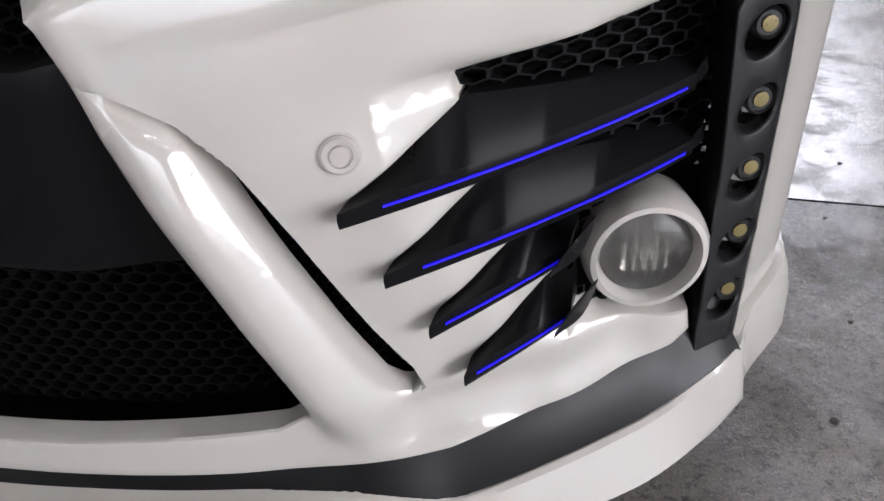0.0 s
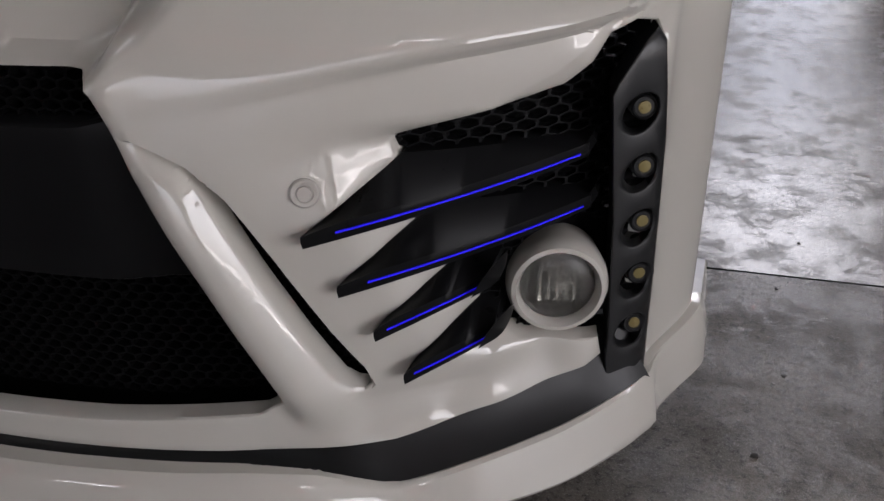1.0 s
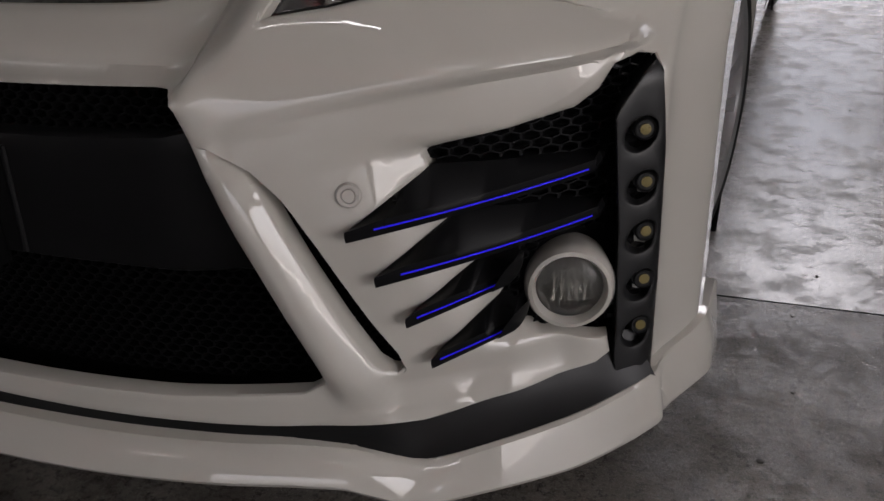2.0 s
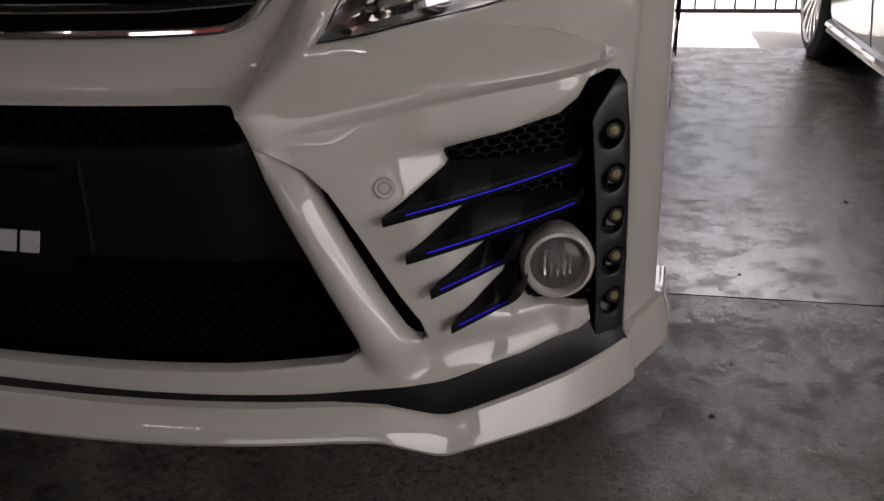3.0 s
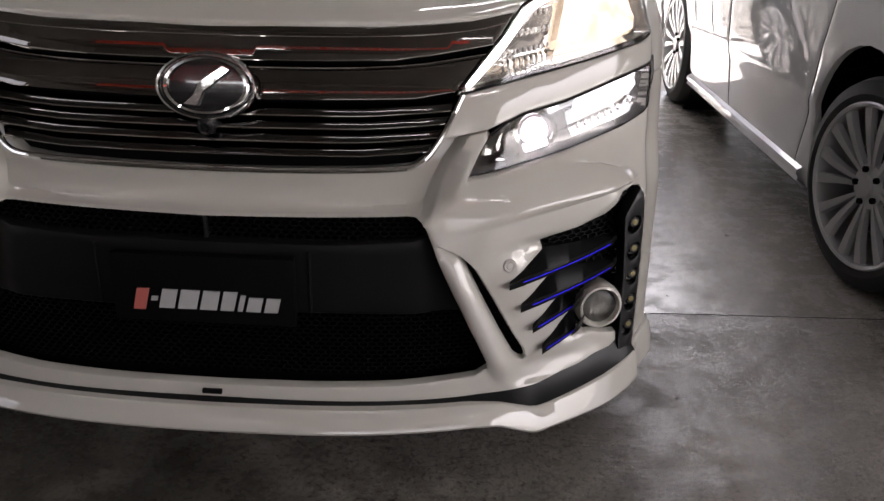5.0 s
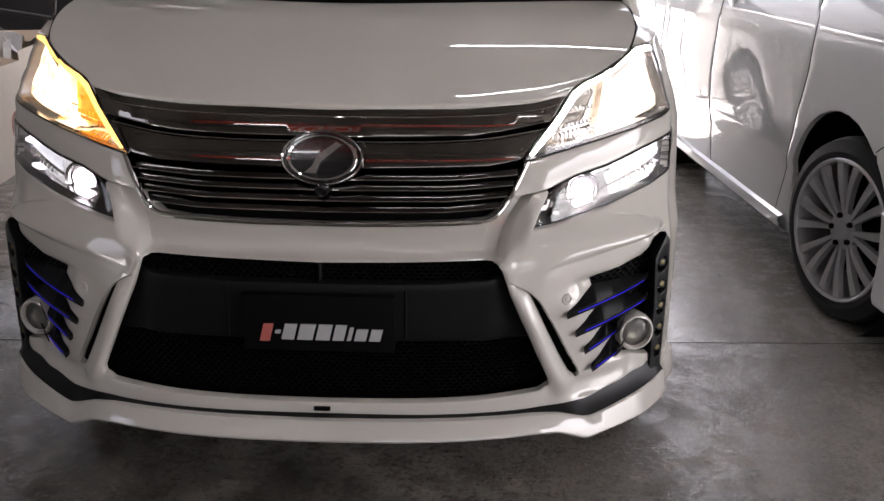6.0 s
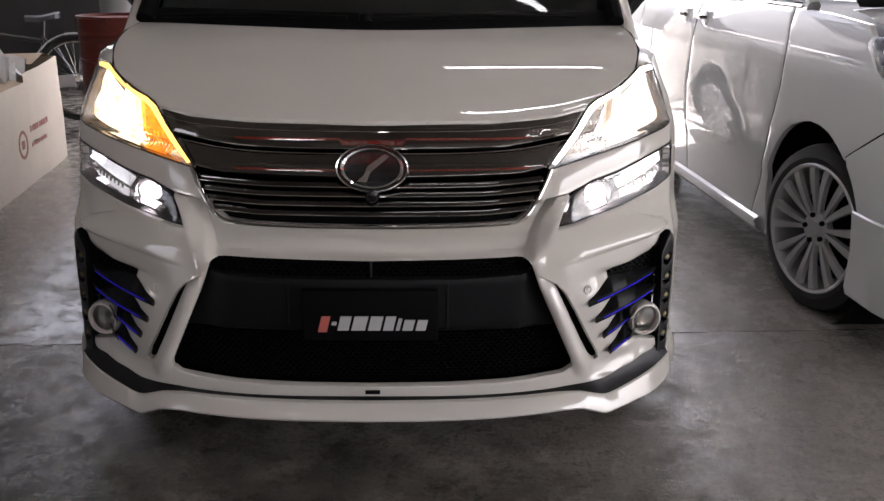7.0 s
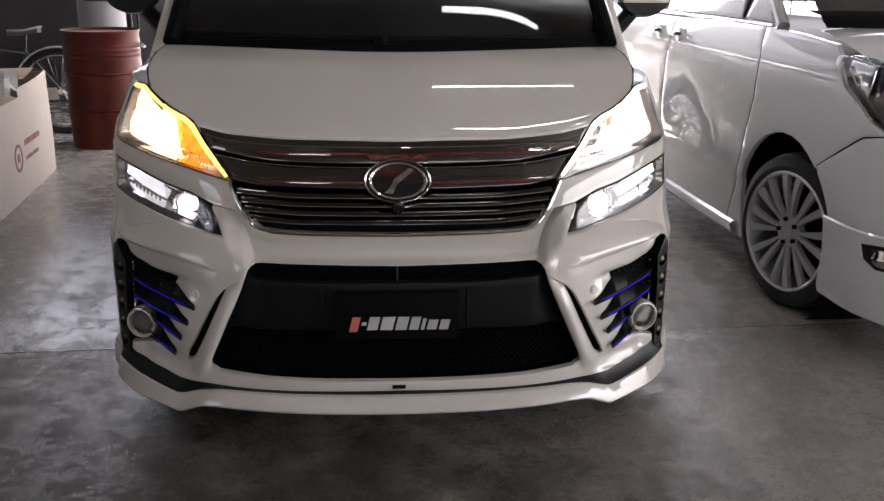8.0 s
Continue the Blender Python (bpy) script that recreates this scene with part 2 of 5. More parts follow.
def sweep(path, radius, sides=8, bm=None, close=False):
    """A round bar along a path; radius a number or one for each point."""
    bm = bm or bmesh.new()
    p = [Vector(q) for q in path]
    n = len(p)
    rings = []
    for i, q in enumerate(p):
        a, b = (p[i - 1] if i or close else q), (p[(i + 1) % n] if i < n - 1 or close else q)
        t = (b - a).normalized()
        u = t.cross(Vector((0, 0, 1)) if abs(t.z) < 0.9 else Vector((1, 0, 0))).normalized()
        w = t.cross(u)
        rr = radius[i] if hasattr(radius, "__len__") else radius
        rings.append([bm.verts.new(q + rr * (math.cos(k * math.tau / sides) * u + math.sin(k * math.tau / sides) * w)) for k in range(sides)])
    for i in range(n if close else n - 1):
        a, b = rings[i], rings[(i + 1) % n]
        for k in range(sides):
            bm.faces.new((a[k], a[(k + 1) % sides], b[(k + 1) % sides], b[k]))
    if not close:
        bm.faces.new(rings[0][::-1])
        bm.faces.new(rings[-1])
    return bm


def spun(profile, m=None, sides=32, bm=None, squash=(1, 1)):
    """A turned body: profile of (radius, height) about the local z axis, set by the pose m."""
    bm = bm or bmesh.new()
    m = m or Matrix()
    rings = []
    for r, h in profile:
        if r < 1e-6:
            rings.append([bm.verts.new(m @ Vector((0, 0, h)))])
        else:
            rings.append([bm.verts.new(m @ Vector((r * squash[0] * math.cos(k * math.tau / sides), r * squash[1] * math.sin(k * math.tau / sides), h))) for k in range(sides)])
    for a, b in zip(rings, rings[1:]):
        for k in range(sides):
            f = [a[k % len(a)], a[(k + 1) % len(a)], b[(k + 1) % len(b)], b[k % len(b)]]
            f = list(dict.fromkeys(f))
            if len(f) > 2:
                bm.faces.new(f)
    return bm


def facing(at, way, roll=0):
    """A pose whose z axis points along way."""
    return Matrix.Translation(at) @ Vector(way).to_track_quat("Z", "Y").to_matrix().to_4x4() @ pose(0, 0, 0, 0, 0, roll)


def honeycomb(poly, holes, place, pitch, tall, wall, depth):
    """Open hexagonal cells over an outline."""
    lo, hi = np.min(poly, 0), np.max(poly, 0)
    dz = tall * 0.75
    centres = []
    for j, z in enumerate(np.arange(lo[1], hi[1] + dz, dz)):
        for x in np.arange(lo[0], hi[0] + pitch, pitch):
            centres.append((x + (pitch / 2 if j % 2 else 0), z))
    centres = np.array(centres)
    ok = inside(poly, centres)
    for h in holes:
        ok &= ~inside(h, centres)
    centres = centres[ok]
    corner = np.array([(math.sin(k * math.pi / 3) * pitch / math.sqrt(3), math.cos(k * math.pi / 3) * tall / 2) for k in range(6)])
    outer = (centres[:, None] + corner[None]).reshape(-1, 2)
    inner = (centres[:, None] + corner[None] * (1 - wall)).reshape(-1, 2)
    po, bo = place(outer)
    pi_, bi = place(inner)
    n = len(po)
    verts = np.vstack([po, pi_ - 0 * bi, pi_ + bi * depth])
    faces = []
    for c in range(len(centres)):
        for k in range(6):
            a, b = c * 6 + k, c * 6 + (k + 1) % 6
            faces.append((a, b, n + b, n + a))
            faces.append((n + a, n + b, 2 * n + b, 2 * n + a))
    bm = bmesh.new()
    vs = [bm.verts.new(v) for v in verts]
    for f in faces:
        bm.faces.new([vs[i] for i in f])
    return bm


def lettering(text, material, parent, m, size, depth=0.001, name="lettering", shear=0.0, label="", align="CENTER", bold=0.0):
    cu = bpy.data.curves.new(name, "FONT")
    cu.body, cu.size, cu.extrude, cu.shear, cu.align_x, cu.align_y = text, size, depth, shear, align, "CENTER"
    cu.offset = bold
    tmp = new("tmp_text", cu)
    bpy.context.view_layer.update()
    me = bpy.data.meshes.new_from_object(tmp.evaluated_get(bpy.context.evaluated_depsgraph_get()))
    bpy.data.objects.remove(tmp)
    bpy.data.curves.remove(cu)
    me.name = name
    me.materials.clear()
    me.materials.append(material)
    me.transform(m)
    ob = new(name, me)
    ob.parent = parent
    if label:
        tagged(ob, label)
    return ob


# ---- the hall ----
def concrete():
    m, nt, b = nodes_of("worn_concrete")
    big = noise_of(nt, 0.7, 8, 0.62)
    mid = noise_of(nt, 3.0, 14, 0.76)
    grit = noise_of(nt, 75.0, 8, 0.72)
    fine = noise_of(nt, 330, 4, 0.7)
    base = mix_colours(nt, ramp_of(nt, big, [(0.36, (0, 0, 0)), (0.64, (1, 1, 1))]), (0.160, 0.145, 0.124), (0.285, 0.262, 0.230))
    base = mix_colours(nt, ramp_of(nt, mid, [(0.42, (0, 0, 0)), (0.64, (0.7,) * 3)]), base, (0.10, 0.093, 0.086))
    base = mix_colours(nt, ramp_of(nt, grit, [(0.50, (0, 0, 0)), (0.60, (0.85,) * 3)]), base, (0.050, 0.046, 0.042))
    base = mix_colours(nt, ramp_of(nt, fine, [(0.54, (0, 0, 0)), (0.66, (0.9,) * 3)]), base, (0.36, 0.35, 0.33))
    # a broad ragged patch before the van is darker
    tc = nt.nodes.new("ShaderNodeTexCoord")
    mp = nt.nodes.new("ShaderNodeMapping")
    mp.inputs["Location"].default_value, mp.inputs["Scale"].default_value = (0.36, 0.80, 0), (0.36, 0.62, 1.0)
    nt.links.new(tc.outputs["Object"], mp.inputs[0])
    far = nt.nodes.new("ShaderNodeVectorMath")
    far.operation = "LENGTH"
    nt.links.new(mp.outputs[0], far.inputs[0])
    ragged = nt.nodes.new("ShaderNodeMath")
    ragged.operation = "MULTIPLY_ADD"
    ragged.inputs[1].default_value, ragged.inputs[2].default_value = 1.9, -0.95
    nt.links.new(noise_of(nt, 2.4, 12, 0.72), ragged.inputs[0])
    ragged_far = nt.nodes.new("ShaderNodeMath")
    nt.links.new(far.outputs["Value"], ragged_far.inputs[0])
    nt.links.new(ragged.outputs[0], ragged_far.inputs[1])
    dark_patch = ramp_of(nt, ragged_far.outputs[0], [(0.42, (0.90,) * 3), (0.86, (0.0,) * 3)])
    base = mix_colours(nt, dark_patch, base, (0.040, 0.037, 0.031))
    # the slab past the joint is worn smoother; some glare is painted in as paler colour
    split = nt.nodes.new("ShaderNodeSeparateXYZ")
    nt.links.new(tc.outputs["Object"], split.inputs[0])
    past = nt.nodes.new("ShaderNodeMath")
    past.operation = "GREATER_THAN"
    past.inputs[1].default_value = 0.343
    nt.links.new(split.outputs["Y"], past.inputs[0])
    glare_lift = nt.nodes.new("ShaderNodeMath")
    glare_lift.operation = "MULTIPLY"
    glare_lift.inputs[1].default_value = 0.30
    nt.links.new(past.outputs[0], glare_lift.inputs[0])
    base = mix_colours(nt, glare_lift.outputs[0], base, (0.36, 0.34, 0.315))
    nt.links.new(base, b.inputs["Base Color"])
    # worn to a shine in patches, dusty between them
    worn = noise_of(nt, 1.7, 15, 0.74)
    scrape = noise_of(nt, 9.0, 15, 0.85)
    add = nt.nodes.new("ShaderNodeMath")
    add.operation = "ADD"
    nt.links.new(ramp_of(nt, worn, [(0.42, (0.08,) * 3), (0.60, (0.22,) * 3)]), add.inputs[0])
    nt.links.new(ramp_of(nt, scrape, [(0.47, (0.0,) * 3), (0.54, (0.22,) * 3)]), add.inputs[1])
    smoother = nt.nodes.new("ShaderNodeMath")
    smoother.operation = "MULTIPLY_ADD"
    smoother.inputs[1].default_value, smoother.inputs[2].default_value = -0.06, 0.045
    nt.links.new(past.outputs[0], smoother.inputs[0])
    rough = nt.nodes.new("ShaderNodeMath")
    nt.links.new(add.outputs[0], rough.inputs[0])
    nt.links.new(smoother.outputs[0], rough.inputs[1])
    nt.links.new(rough.outputs[0], b.inputs["Roughness"])
    dirt = nt.nodes.new("ShaderNodeMath")
    dirt.operation = "MULTIPLY"
    nt.links.new(ramp_of(nt, worn, [(0.44, (1.0,) * 3), (0.62, (0.6,) * 3)]), dirt.inputs[0])
    nt.links.new(ramp_of(nt, scrape, [(0.49, (1.0,) * 3), (0.55, (0.30,) * 3)]), dirt.inputs[1])
    sheen = nt.nodes.new("ShaderNodeMath")
    sheen.operation = "MULTIPLY_ADD"
    sheen.inputs[1].default_value, sheen.inputs[2].default_value = 0.20, 0.80
    nt.links.new(past.outputs[0], sheen.inputs[0])
    gloss = nt.nodes.new("ShaderNodeMath")
    gloss.operation = "MULTIPLY"
    nt.links.new(dirt.outputs[0], gloss.inputs[0])
    nt.links.new(sheen.outputs[0], gloss.inputs[1])
    nt.links.new(gloss.outputs[0], b.inputs["Specular IOR Level"])
    relief = nt.nodes.new("ShaderNodeMath")
    relief.operation = "ADD"
    nt.links.new(grit, relief.inputs[0])
    nt.links.new(scrape, relief.inputs[1])
    crust = nt.nodes.new("ShaderNodeMath")
    crust.operation = "MULTIPLY_ADD"
    crust.inputs[1].default_value, crust.inputs[2].default_value = -0.30, 0.52
    nt.links.new(past.outputs[0], crust.inputs[0])
    bump_of(nt, b, relief.outputs[0], 0.24, 0.0032)
    nt.links.new(crust.outputs[0], b.inputs["Normal"].links[0].from_node.inputs["Strength"])
    return m


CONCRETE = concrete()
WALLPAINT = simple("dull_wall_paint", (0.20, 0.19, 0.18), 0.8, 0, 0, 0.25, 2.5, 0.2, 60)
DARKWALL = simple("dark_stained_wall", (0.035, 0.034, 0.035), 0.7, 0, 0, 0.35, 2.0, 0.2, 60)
CEILING = simple("sheet_ceiling", (0.16, 0.15, 0.14), 0.8, 0, 0, 0.2, 1.5)
PALE = simple("pale_outdoor_concrete", (0.47, 0.465, 0.455), 0.8, 0, 0, 0.06, 1.2, 0.2, 40)
STEEL = simple("dark_steel", (0.05, 0.05, 0.05), 0.5, 0.6)

fl = bmesh.new()
for x0, x1, y0, y1 in ((-6.0, 8, -9, 0.340), (-6.0, 8, 0.346, 3.55), (-6.0, -0.95, 3.55, 7.0)):
    vs = [fl.verts.new(p) for p in ((x0, y0, 0), (x1, y0, 0), (x1, y1 + (0 if y1 > 3 else 0), 0), (x0, y1, 0))]
    fl.faces.new(vs)
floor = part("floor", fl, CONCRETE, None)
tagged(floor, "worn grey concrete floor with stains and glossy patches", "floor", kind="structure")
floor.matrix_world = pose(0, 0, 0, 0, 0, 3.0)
jb = box(-8, 8, 0.330, 0.356, -0.04, -0.012)
joint = part("floor_joint", jb, MATT, None)
tagged(joint, "dark narrow expansion joint across the concrete floor", "floor joint", kind="structure")
joint.matrix_world = pose(0, 0, 0, 0, 0, 3.0)

gb = box(-60, 60, 3.3, 90, -0.30, -0.004)
box(-60, -5.6, -60, 3.3, -0.30, -0.004, bm=gb)
box(8.1, 60, -60, 3.3, -0.30, -0.004, bm=gb)
yard = part("ground", gb, PALE, None)
tagged(yard, "pale sunlit concrete yard outside the hall", "ground", kind="structure")

wl = box(-5.7, -5.5, -9, -5.2, 0, 3.6)
box(-5.7, -5.5, -3.4, 7, 0, 3.6, bm=wl)
box(-5.7, -5.5, -5.2, -3.4, 2.7, 3.6, bm=wl)
tagged(part("wall_west", wl, WALLPAINT, None), "dull painted side wall with a wide doorway", "wall", kind="structure")
# the wide doorway is added, unseen, to bring in light from the right
we = box(8.0, 8.2, -9, -7.8, 0, 3.6)
box(8.0, 8.2, -0.4, 3.8, 0, 3.6, bm=we)
box(8.0, 8.2, -7.8, -0.4, 3.2, 3.6, bm=we)
tagged(part("wall_east", we, WALLPAINT, None), "dull painted side wall with a wide doorway added to let light in", "wall", kind="structure")
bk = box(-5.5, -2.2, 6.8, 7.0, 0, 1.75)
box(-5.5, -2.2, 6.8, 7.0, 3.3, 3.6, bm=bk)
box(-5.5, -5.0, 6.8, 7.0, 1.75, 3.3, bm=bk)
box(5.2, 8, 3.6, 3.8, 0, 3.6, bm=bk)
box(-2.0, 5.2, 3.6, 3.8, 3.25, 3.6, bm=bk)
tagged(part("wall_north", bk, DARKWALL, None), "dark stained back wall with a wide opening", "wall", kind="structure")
fw = box(-5.7, -0.5, -9.2, -9.0, 0, 3.6)
box(6.5, 8.2, -9.2, -9.0, 0, 3.6, bm=fw)
box(-0.5, 6.5, -9.2, -9.0, 2.4, 3.6, bm=fw)
box(-0.5, 6.5, -9.2, -9.0, 0, 0.3, bm=fw)
tagged(part("wall_south", fw, WALLPAINT, None), "dull painted front wall with a wide opening", "wall", kind="structure")
cl = box(-5.7, 8.2, -9.2, 3.8, 3.6, 3.7)
box(-5.7, -0.95, 3.8, 7.0, 3.6, 3.7, bm=cl)
for i in range(9):
    box(-5.5, 8, -8.5 + 1.5 * i, -8.4 + 1.5 * i, 3.46, 3.6, bm=cl)
tagged(part("ceiling", cl, CEILING, None), "dark sheet ceiling on cross beams", "ceiling", kind="structure")

# tube lights over the van
def tube_light(x, y, z, length):
    t = thing("tube_light", "bare white fluorescent tube on a ceiling batten", "ceiling light", pose(x, y, z), "tube lights")
    part("batten", box(-length / 2, length / 2, -0.03, 0.03, 0.03, 0.08, 0.004), WALLPAINT, t)
    part("tube", sweep([(-length / 2, 0, 0), (length / 2, 0, 0)], 0.026), TUBE, t, "glowing white tube")
    part("hanger", box(-0.01, 0.01, -0.01, 0.01, 0.075, 3.602 - z, 0.001), STEEL, t)


for tx, ty in ((0.75, 1.55), (0.9, 0.2), (0.5, -1.6), (-1.9, -1.2), (3.4, -4.2), (-1.6, -5.6)):
    tube_light(tx, ty, 3.2, 0.95 if abs(tx - 0.8) < 0.2 else 1.2)

# ---- the van: its front skin ----
BASE_Z = (0.0, 0.58, 0.60, 0.64, 0.663, 0.71, 0.82, 0.955, 1.2)
BASE_Y = (-0.515, -0.515, -0.495, -0.45, -0.432, -0.424, -0.395, -0.350, -0.25)
FINE_Z = np.linspace(-0.1, 1.3, 701)
FINE_Y = np.convolve(np.pad(np.interp(FINE_Z, BASE_Z, BASE_Y), 12, mode="edge"), np.hanning(27)[1:-1] / np.hanning(27).sum(), mode="valid")
TURN_U = 0.872
ARC_R, ARC_A0, ARC_A1 = 0.035, 0.797, 1.462


def skin(p, off=0.0, shape=None):
    """Places on the van's front and sides: p holds the run from the middle line and the height."""
    p = np.asarray(p, float)
    s, a, z = np.sign(p[:, 0]), np.abs(p[:, 0]), p[:, 1]
    base = np.interp(z, FINE_Z, FINE_Y)
    f = np.minimum(a, TURN_U)
    x, y = f.copy(), base + 0.435 * f ** 3.17
    ang = np.arctan(0.435 * 3.17 * f ** 2.17)
    run = np.maximum(a - TURN_U, 0)
    arc = ARC_R * (ARC_A1 - ARC_A0)
    th = ARC_A0 + np.minimum(run, arc) / ARC_R
    x += np.where(run > 0, ARC_R * (np.sin(th) - math.sin(ARC_A0)), 0)
    y += np.where(run > 0, ARC_R * (math.cos(ARC_A0) - np.cos(th)), 0)
    ang = np.where(run > 0, th, ang)
    rest = np.maximum(run - arc, 0)
    flare = 0.028 * (smooth(rest / 0.13) - 0.8 * smooth((rest - 0.75) / 0.35))
    x, y = x + np.minimum(rest, 0.12) * 0.14 + flare, y + rest * math.sin(ARC_A1)
    x = x - 0.060 * smooth((a - 0.62) / 0.28) * np.clip((z - 0.88) / 0.18, 0, 1.1)
    d = np.full(len(p), float(off))
    if shape is not None:
        d = d + shape(a, z)
    turned = smooth((ang - 0.55) / 0.75)
    back = np.column_stack([-s * turned, 1 - turned, 0 * z])
    back /= np.linalg.norm(back, axis=1)[:, None]
    return np.column_stack([s * x, y, z]) + back * d[:, None], back


def on_skin(off=0.0, shape=None):
    return lambda p: skin(p, off, shape)


def spot(x, z, off=0.0):
    return Vector(skin([(x, z)], off)[0][0])


def way_out(x, z):
    """The outward direction of the front skin."""
    a = spot(x + 0.004, z) - spot(x - 0.004, z)
    b = spot(x, z + 0.004) - spot(x, z - 0.004)
    n = a.cross(b).normalized()
    return n if n.y < 0 else -n


BROW = [(0.40, 0.540), (0.49, 0.548), (0.57, 0.563), (0.64, 0.576), (0.71, 0.585), (0.78, 0.591), (0.827, 0.597), (0.86, 0.606), (0.90, 0.612)]
BROW_TOP = [(0.56, 0.672), (0.64, 0.671), (0.70, 0.668), (0.775, 0.652), (0.823, 0.635), (0.857, 0.620), (0.90, 0.600)]
POST = [(0.456, 0.545), (0.481, 0.500), (0.502, 0.450), (0.525, 0.400), (0.547, 0.350), (0.571, 0.300), (0.596, 0.245)]
LOBES = [(0.604, 0.520), (0.608, 0.480), (0.630, 0.420), (0.655, 0.365), (0.688, 0.295), (0.70, 0.270)]
FOLD = [(0.545, 0.493), (0.598, 0.509), (0.639, 0.517), (0.664, 0.521)]
GROOVE = [(0.440, 0.534), (0.462, 0.529), (0.482, 0.519), (0.503, 0.506), (0.530, 0.476), (0.563, 0.418), (0.607, 0.332), (0.632, 0.288), (0.642, 0.262)]
VENT_LIP = [(0.735, 0.538), (0.762, 0.548), (0.790, 0.561), (0.810, 0.578), (0.820, 0.597)]
CHIN = [(0.430, 0.560), (0.437, 0.581), (0.443, 0.600), (0.456, 0.635), (0.476, 0.676), (0.500, 0.712), (0.53, 0.76)]


ROLLED = [(0.478, 0.45), (0.456, 0.50), (0.440, 0.545), (0.432, 0.566), (0.434, 0.581), (0.441, 0.60), (0.456, 0.635), (0.476, 0.676), (0.500, 0.712), (0.53, 0.76)]
LEVEL = np.interp(FINE_Z, [0.50, 0.54, 0.58, 0.62, 0.64, 0.66, 0.70, 0.72], [-0.515, -0.512, -0.5045, -0.4905, -0.4785, -0.4605, -0.430, -0.4225])
LEVEL = np.convolve(np.pad(LEVEL, 18, mode="edge"), np.hanning(39)[1:-1] / np.hanning(39).sum(), mode="valid")


def bumper_shape(a, z):
    zr = np.interp(a, *np.array(rounded(BROW, 3, closed=False)).T)
    zt = np.interp(a, *np.array(rounded(BROW_TOP, 3, closed=False)).T)
    proud = 0.030 * smooth((a - 0.46) / 0.42)
    wide = np.minimum(0.022, 0.75 * np.maximum(zt - zr, 0.001))
    up = 1 - (1 - np.clip((z - zr) / wide, 0, 1)) ** 2.4
    shelf = np.clip((zt - z) / np.maximum(zt - zr - 0.7 * wide, 0.002), 0, 1)
    ended = 1 - smooth((a - 0.836) / 0.030)
    brow = -proud * up * np.minimum(1, shelf * (1.25 - 0.25 * shelf)) * ended
    tuck = np.where(z < zt, 0.0065 * np.exp(-np.maximum(zt - z, 0) / 0.011), 0) * smooth((a - 0.69) / 0.10) * smooth((0.835 - a) / 0.04) * (z > zr)
    sd = side_distance(GROOVE, a, z)
    groove = np.where(sd > 0, 0.011 * np.exp(-np.maximum(sd, 0) / 0.012), 0) * smooth((a - 0.445) / 0.035) * smooth((z - 0.25) / 0.04) * smooth((0.66 - a) / 0.02) * (z < 0.545)
    zf = np.interp(a, [q[0] for q in FOLD], [q[1] for q in FOLD])
    prong = -np.interp(zf - z, [0, 0.06, 0.23], [0, 0.015, 0.009]) * smooth((a - 0.53) / 0.10) * smooth((0.80 - a) / 0.06)
    under = (0.009 + 0.009 * smooth((a - 0.62) / 0.10)) * np.clip((zr - z) / np.maximum(zr - zf, 0.03), 0, 1) * smooth((a - 0.53) / 0.09) * smooth((0.83 - a) / 0.05) * smooth((z - 0.20) / 0.06)
    lip = 0.55 * np.clip(side_distance(VENT_LIP, a, z), 0, 0.018) * smooth((a - 0.733) / 0.02) * (z > 0.50) * smooth((0.845 - a) / 0.02)
    d = line_distance(POST, a, z)
    hw = np.interp(z, [0.24, 0.32, 0.42, 0.50, 0.55], [0.030, 0.027, 0.024, 0.020, 0.012])
    post = -0.74 * hw * np.cos(np.minimum(1, d / (1.12 * hw)) * math.pi / 2) * smooth((0.548 - z) / 0.11) * smooth((z - 0.195) / 0.085)
    xc = np.interp(z, [q[1] for q in CHIN], [q[0] for q in CHIN])
    chin = np.interp(z, [0.60, 0.66], [0.052, 0.034]) * smooth((xc - a + 0.002) / 0.027) * smooth((z - 0.565) / 0.03)
    edge = 0.006 * (1 - np.clip(line_distance(ROLLED, a, z) / 0.020, 0, 1)) ** 2 * smooth((z - 0.46) / 0.08) * smooth((0.72 - z) / 0.05) * smooth((a - xc + 0.03) / 0.03)
    roll = 0.010 * smooth((0.610 - z) / 0.03) * smooth((z - 0.54) / 0.03) * smooth((0.42 - a) / 0.03)
    dish = 0.010 * smooth((a - 0.60) / 0.04) * smooth((0.78 - a) / 0.08) * smooth((z - 0.20) / 0.015) * smooth((0.27 - z) / 0.03)
    xl = np.interp(z, [q[1] for q in reversed(LOBES)], [q[0] for q in reversed(LOBES)])
    fold = np.clip(a - xl, 0, 0.05)
    lobe = 0.34 * fold * smooth(fold / 0.03) * smooth((0.535 - z) / 0.025) * smooth((z - 0.275) / 0.02) * smooth((0.80 - a) / 0.05)
    level = np.interp(z, FINE_Z, LEVEL) - np.interp(z, FINE_Z, FINE_Y)
    cheek = np.where((z > 0.50) & (z < 0.72), level, 0) * smooth((a - xc + 0.004) / 0.045) * (1 - smooth((a - 0.78) / 0.08))
    return brow + tuck + groove + under + prong + lip + post + chin + roll + dish + edge + lobe + cheek


def shifted(line, dx, dz):
    return [(x + dx, z + dz) for x, z in line]


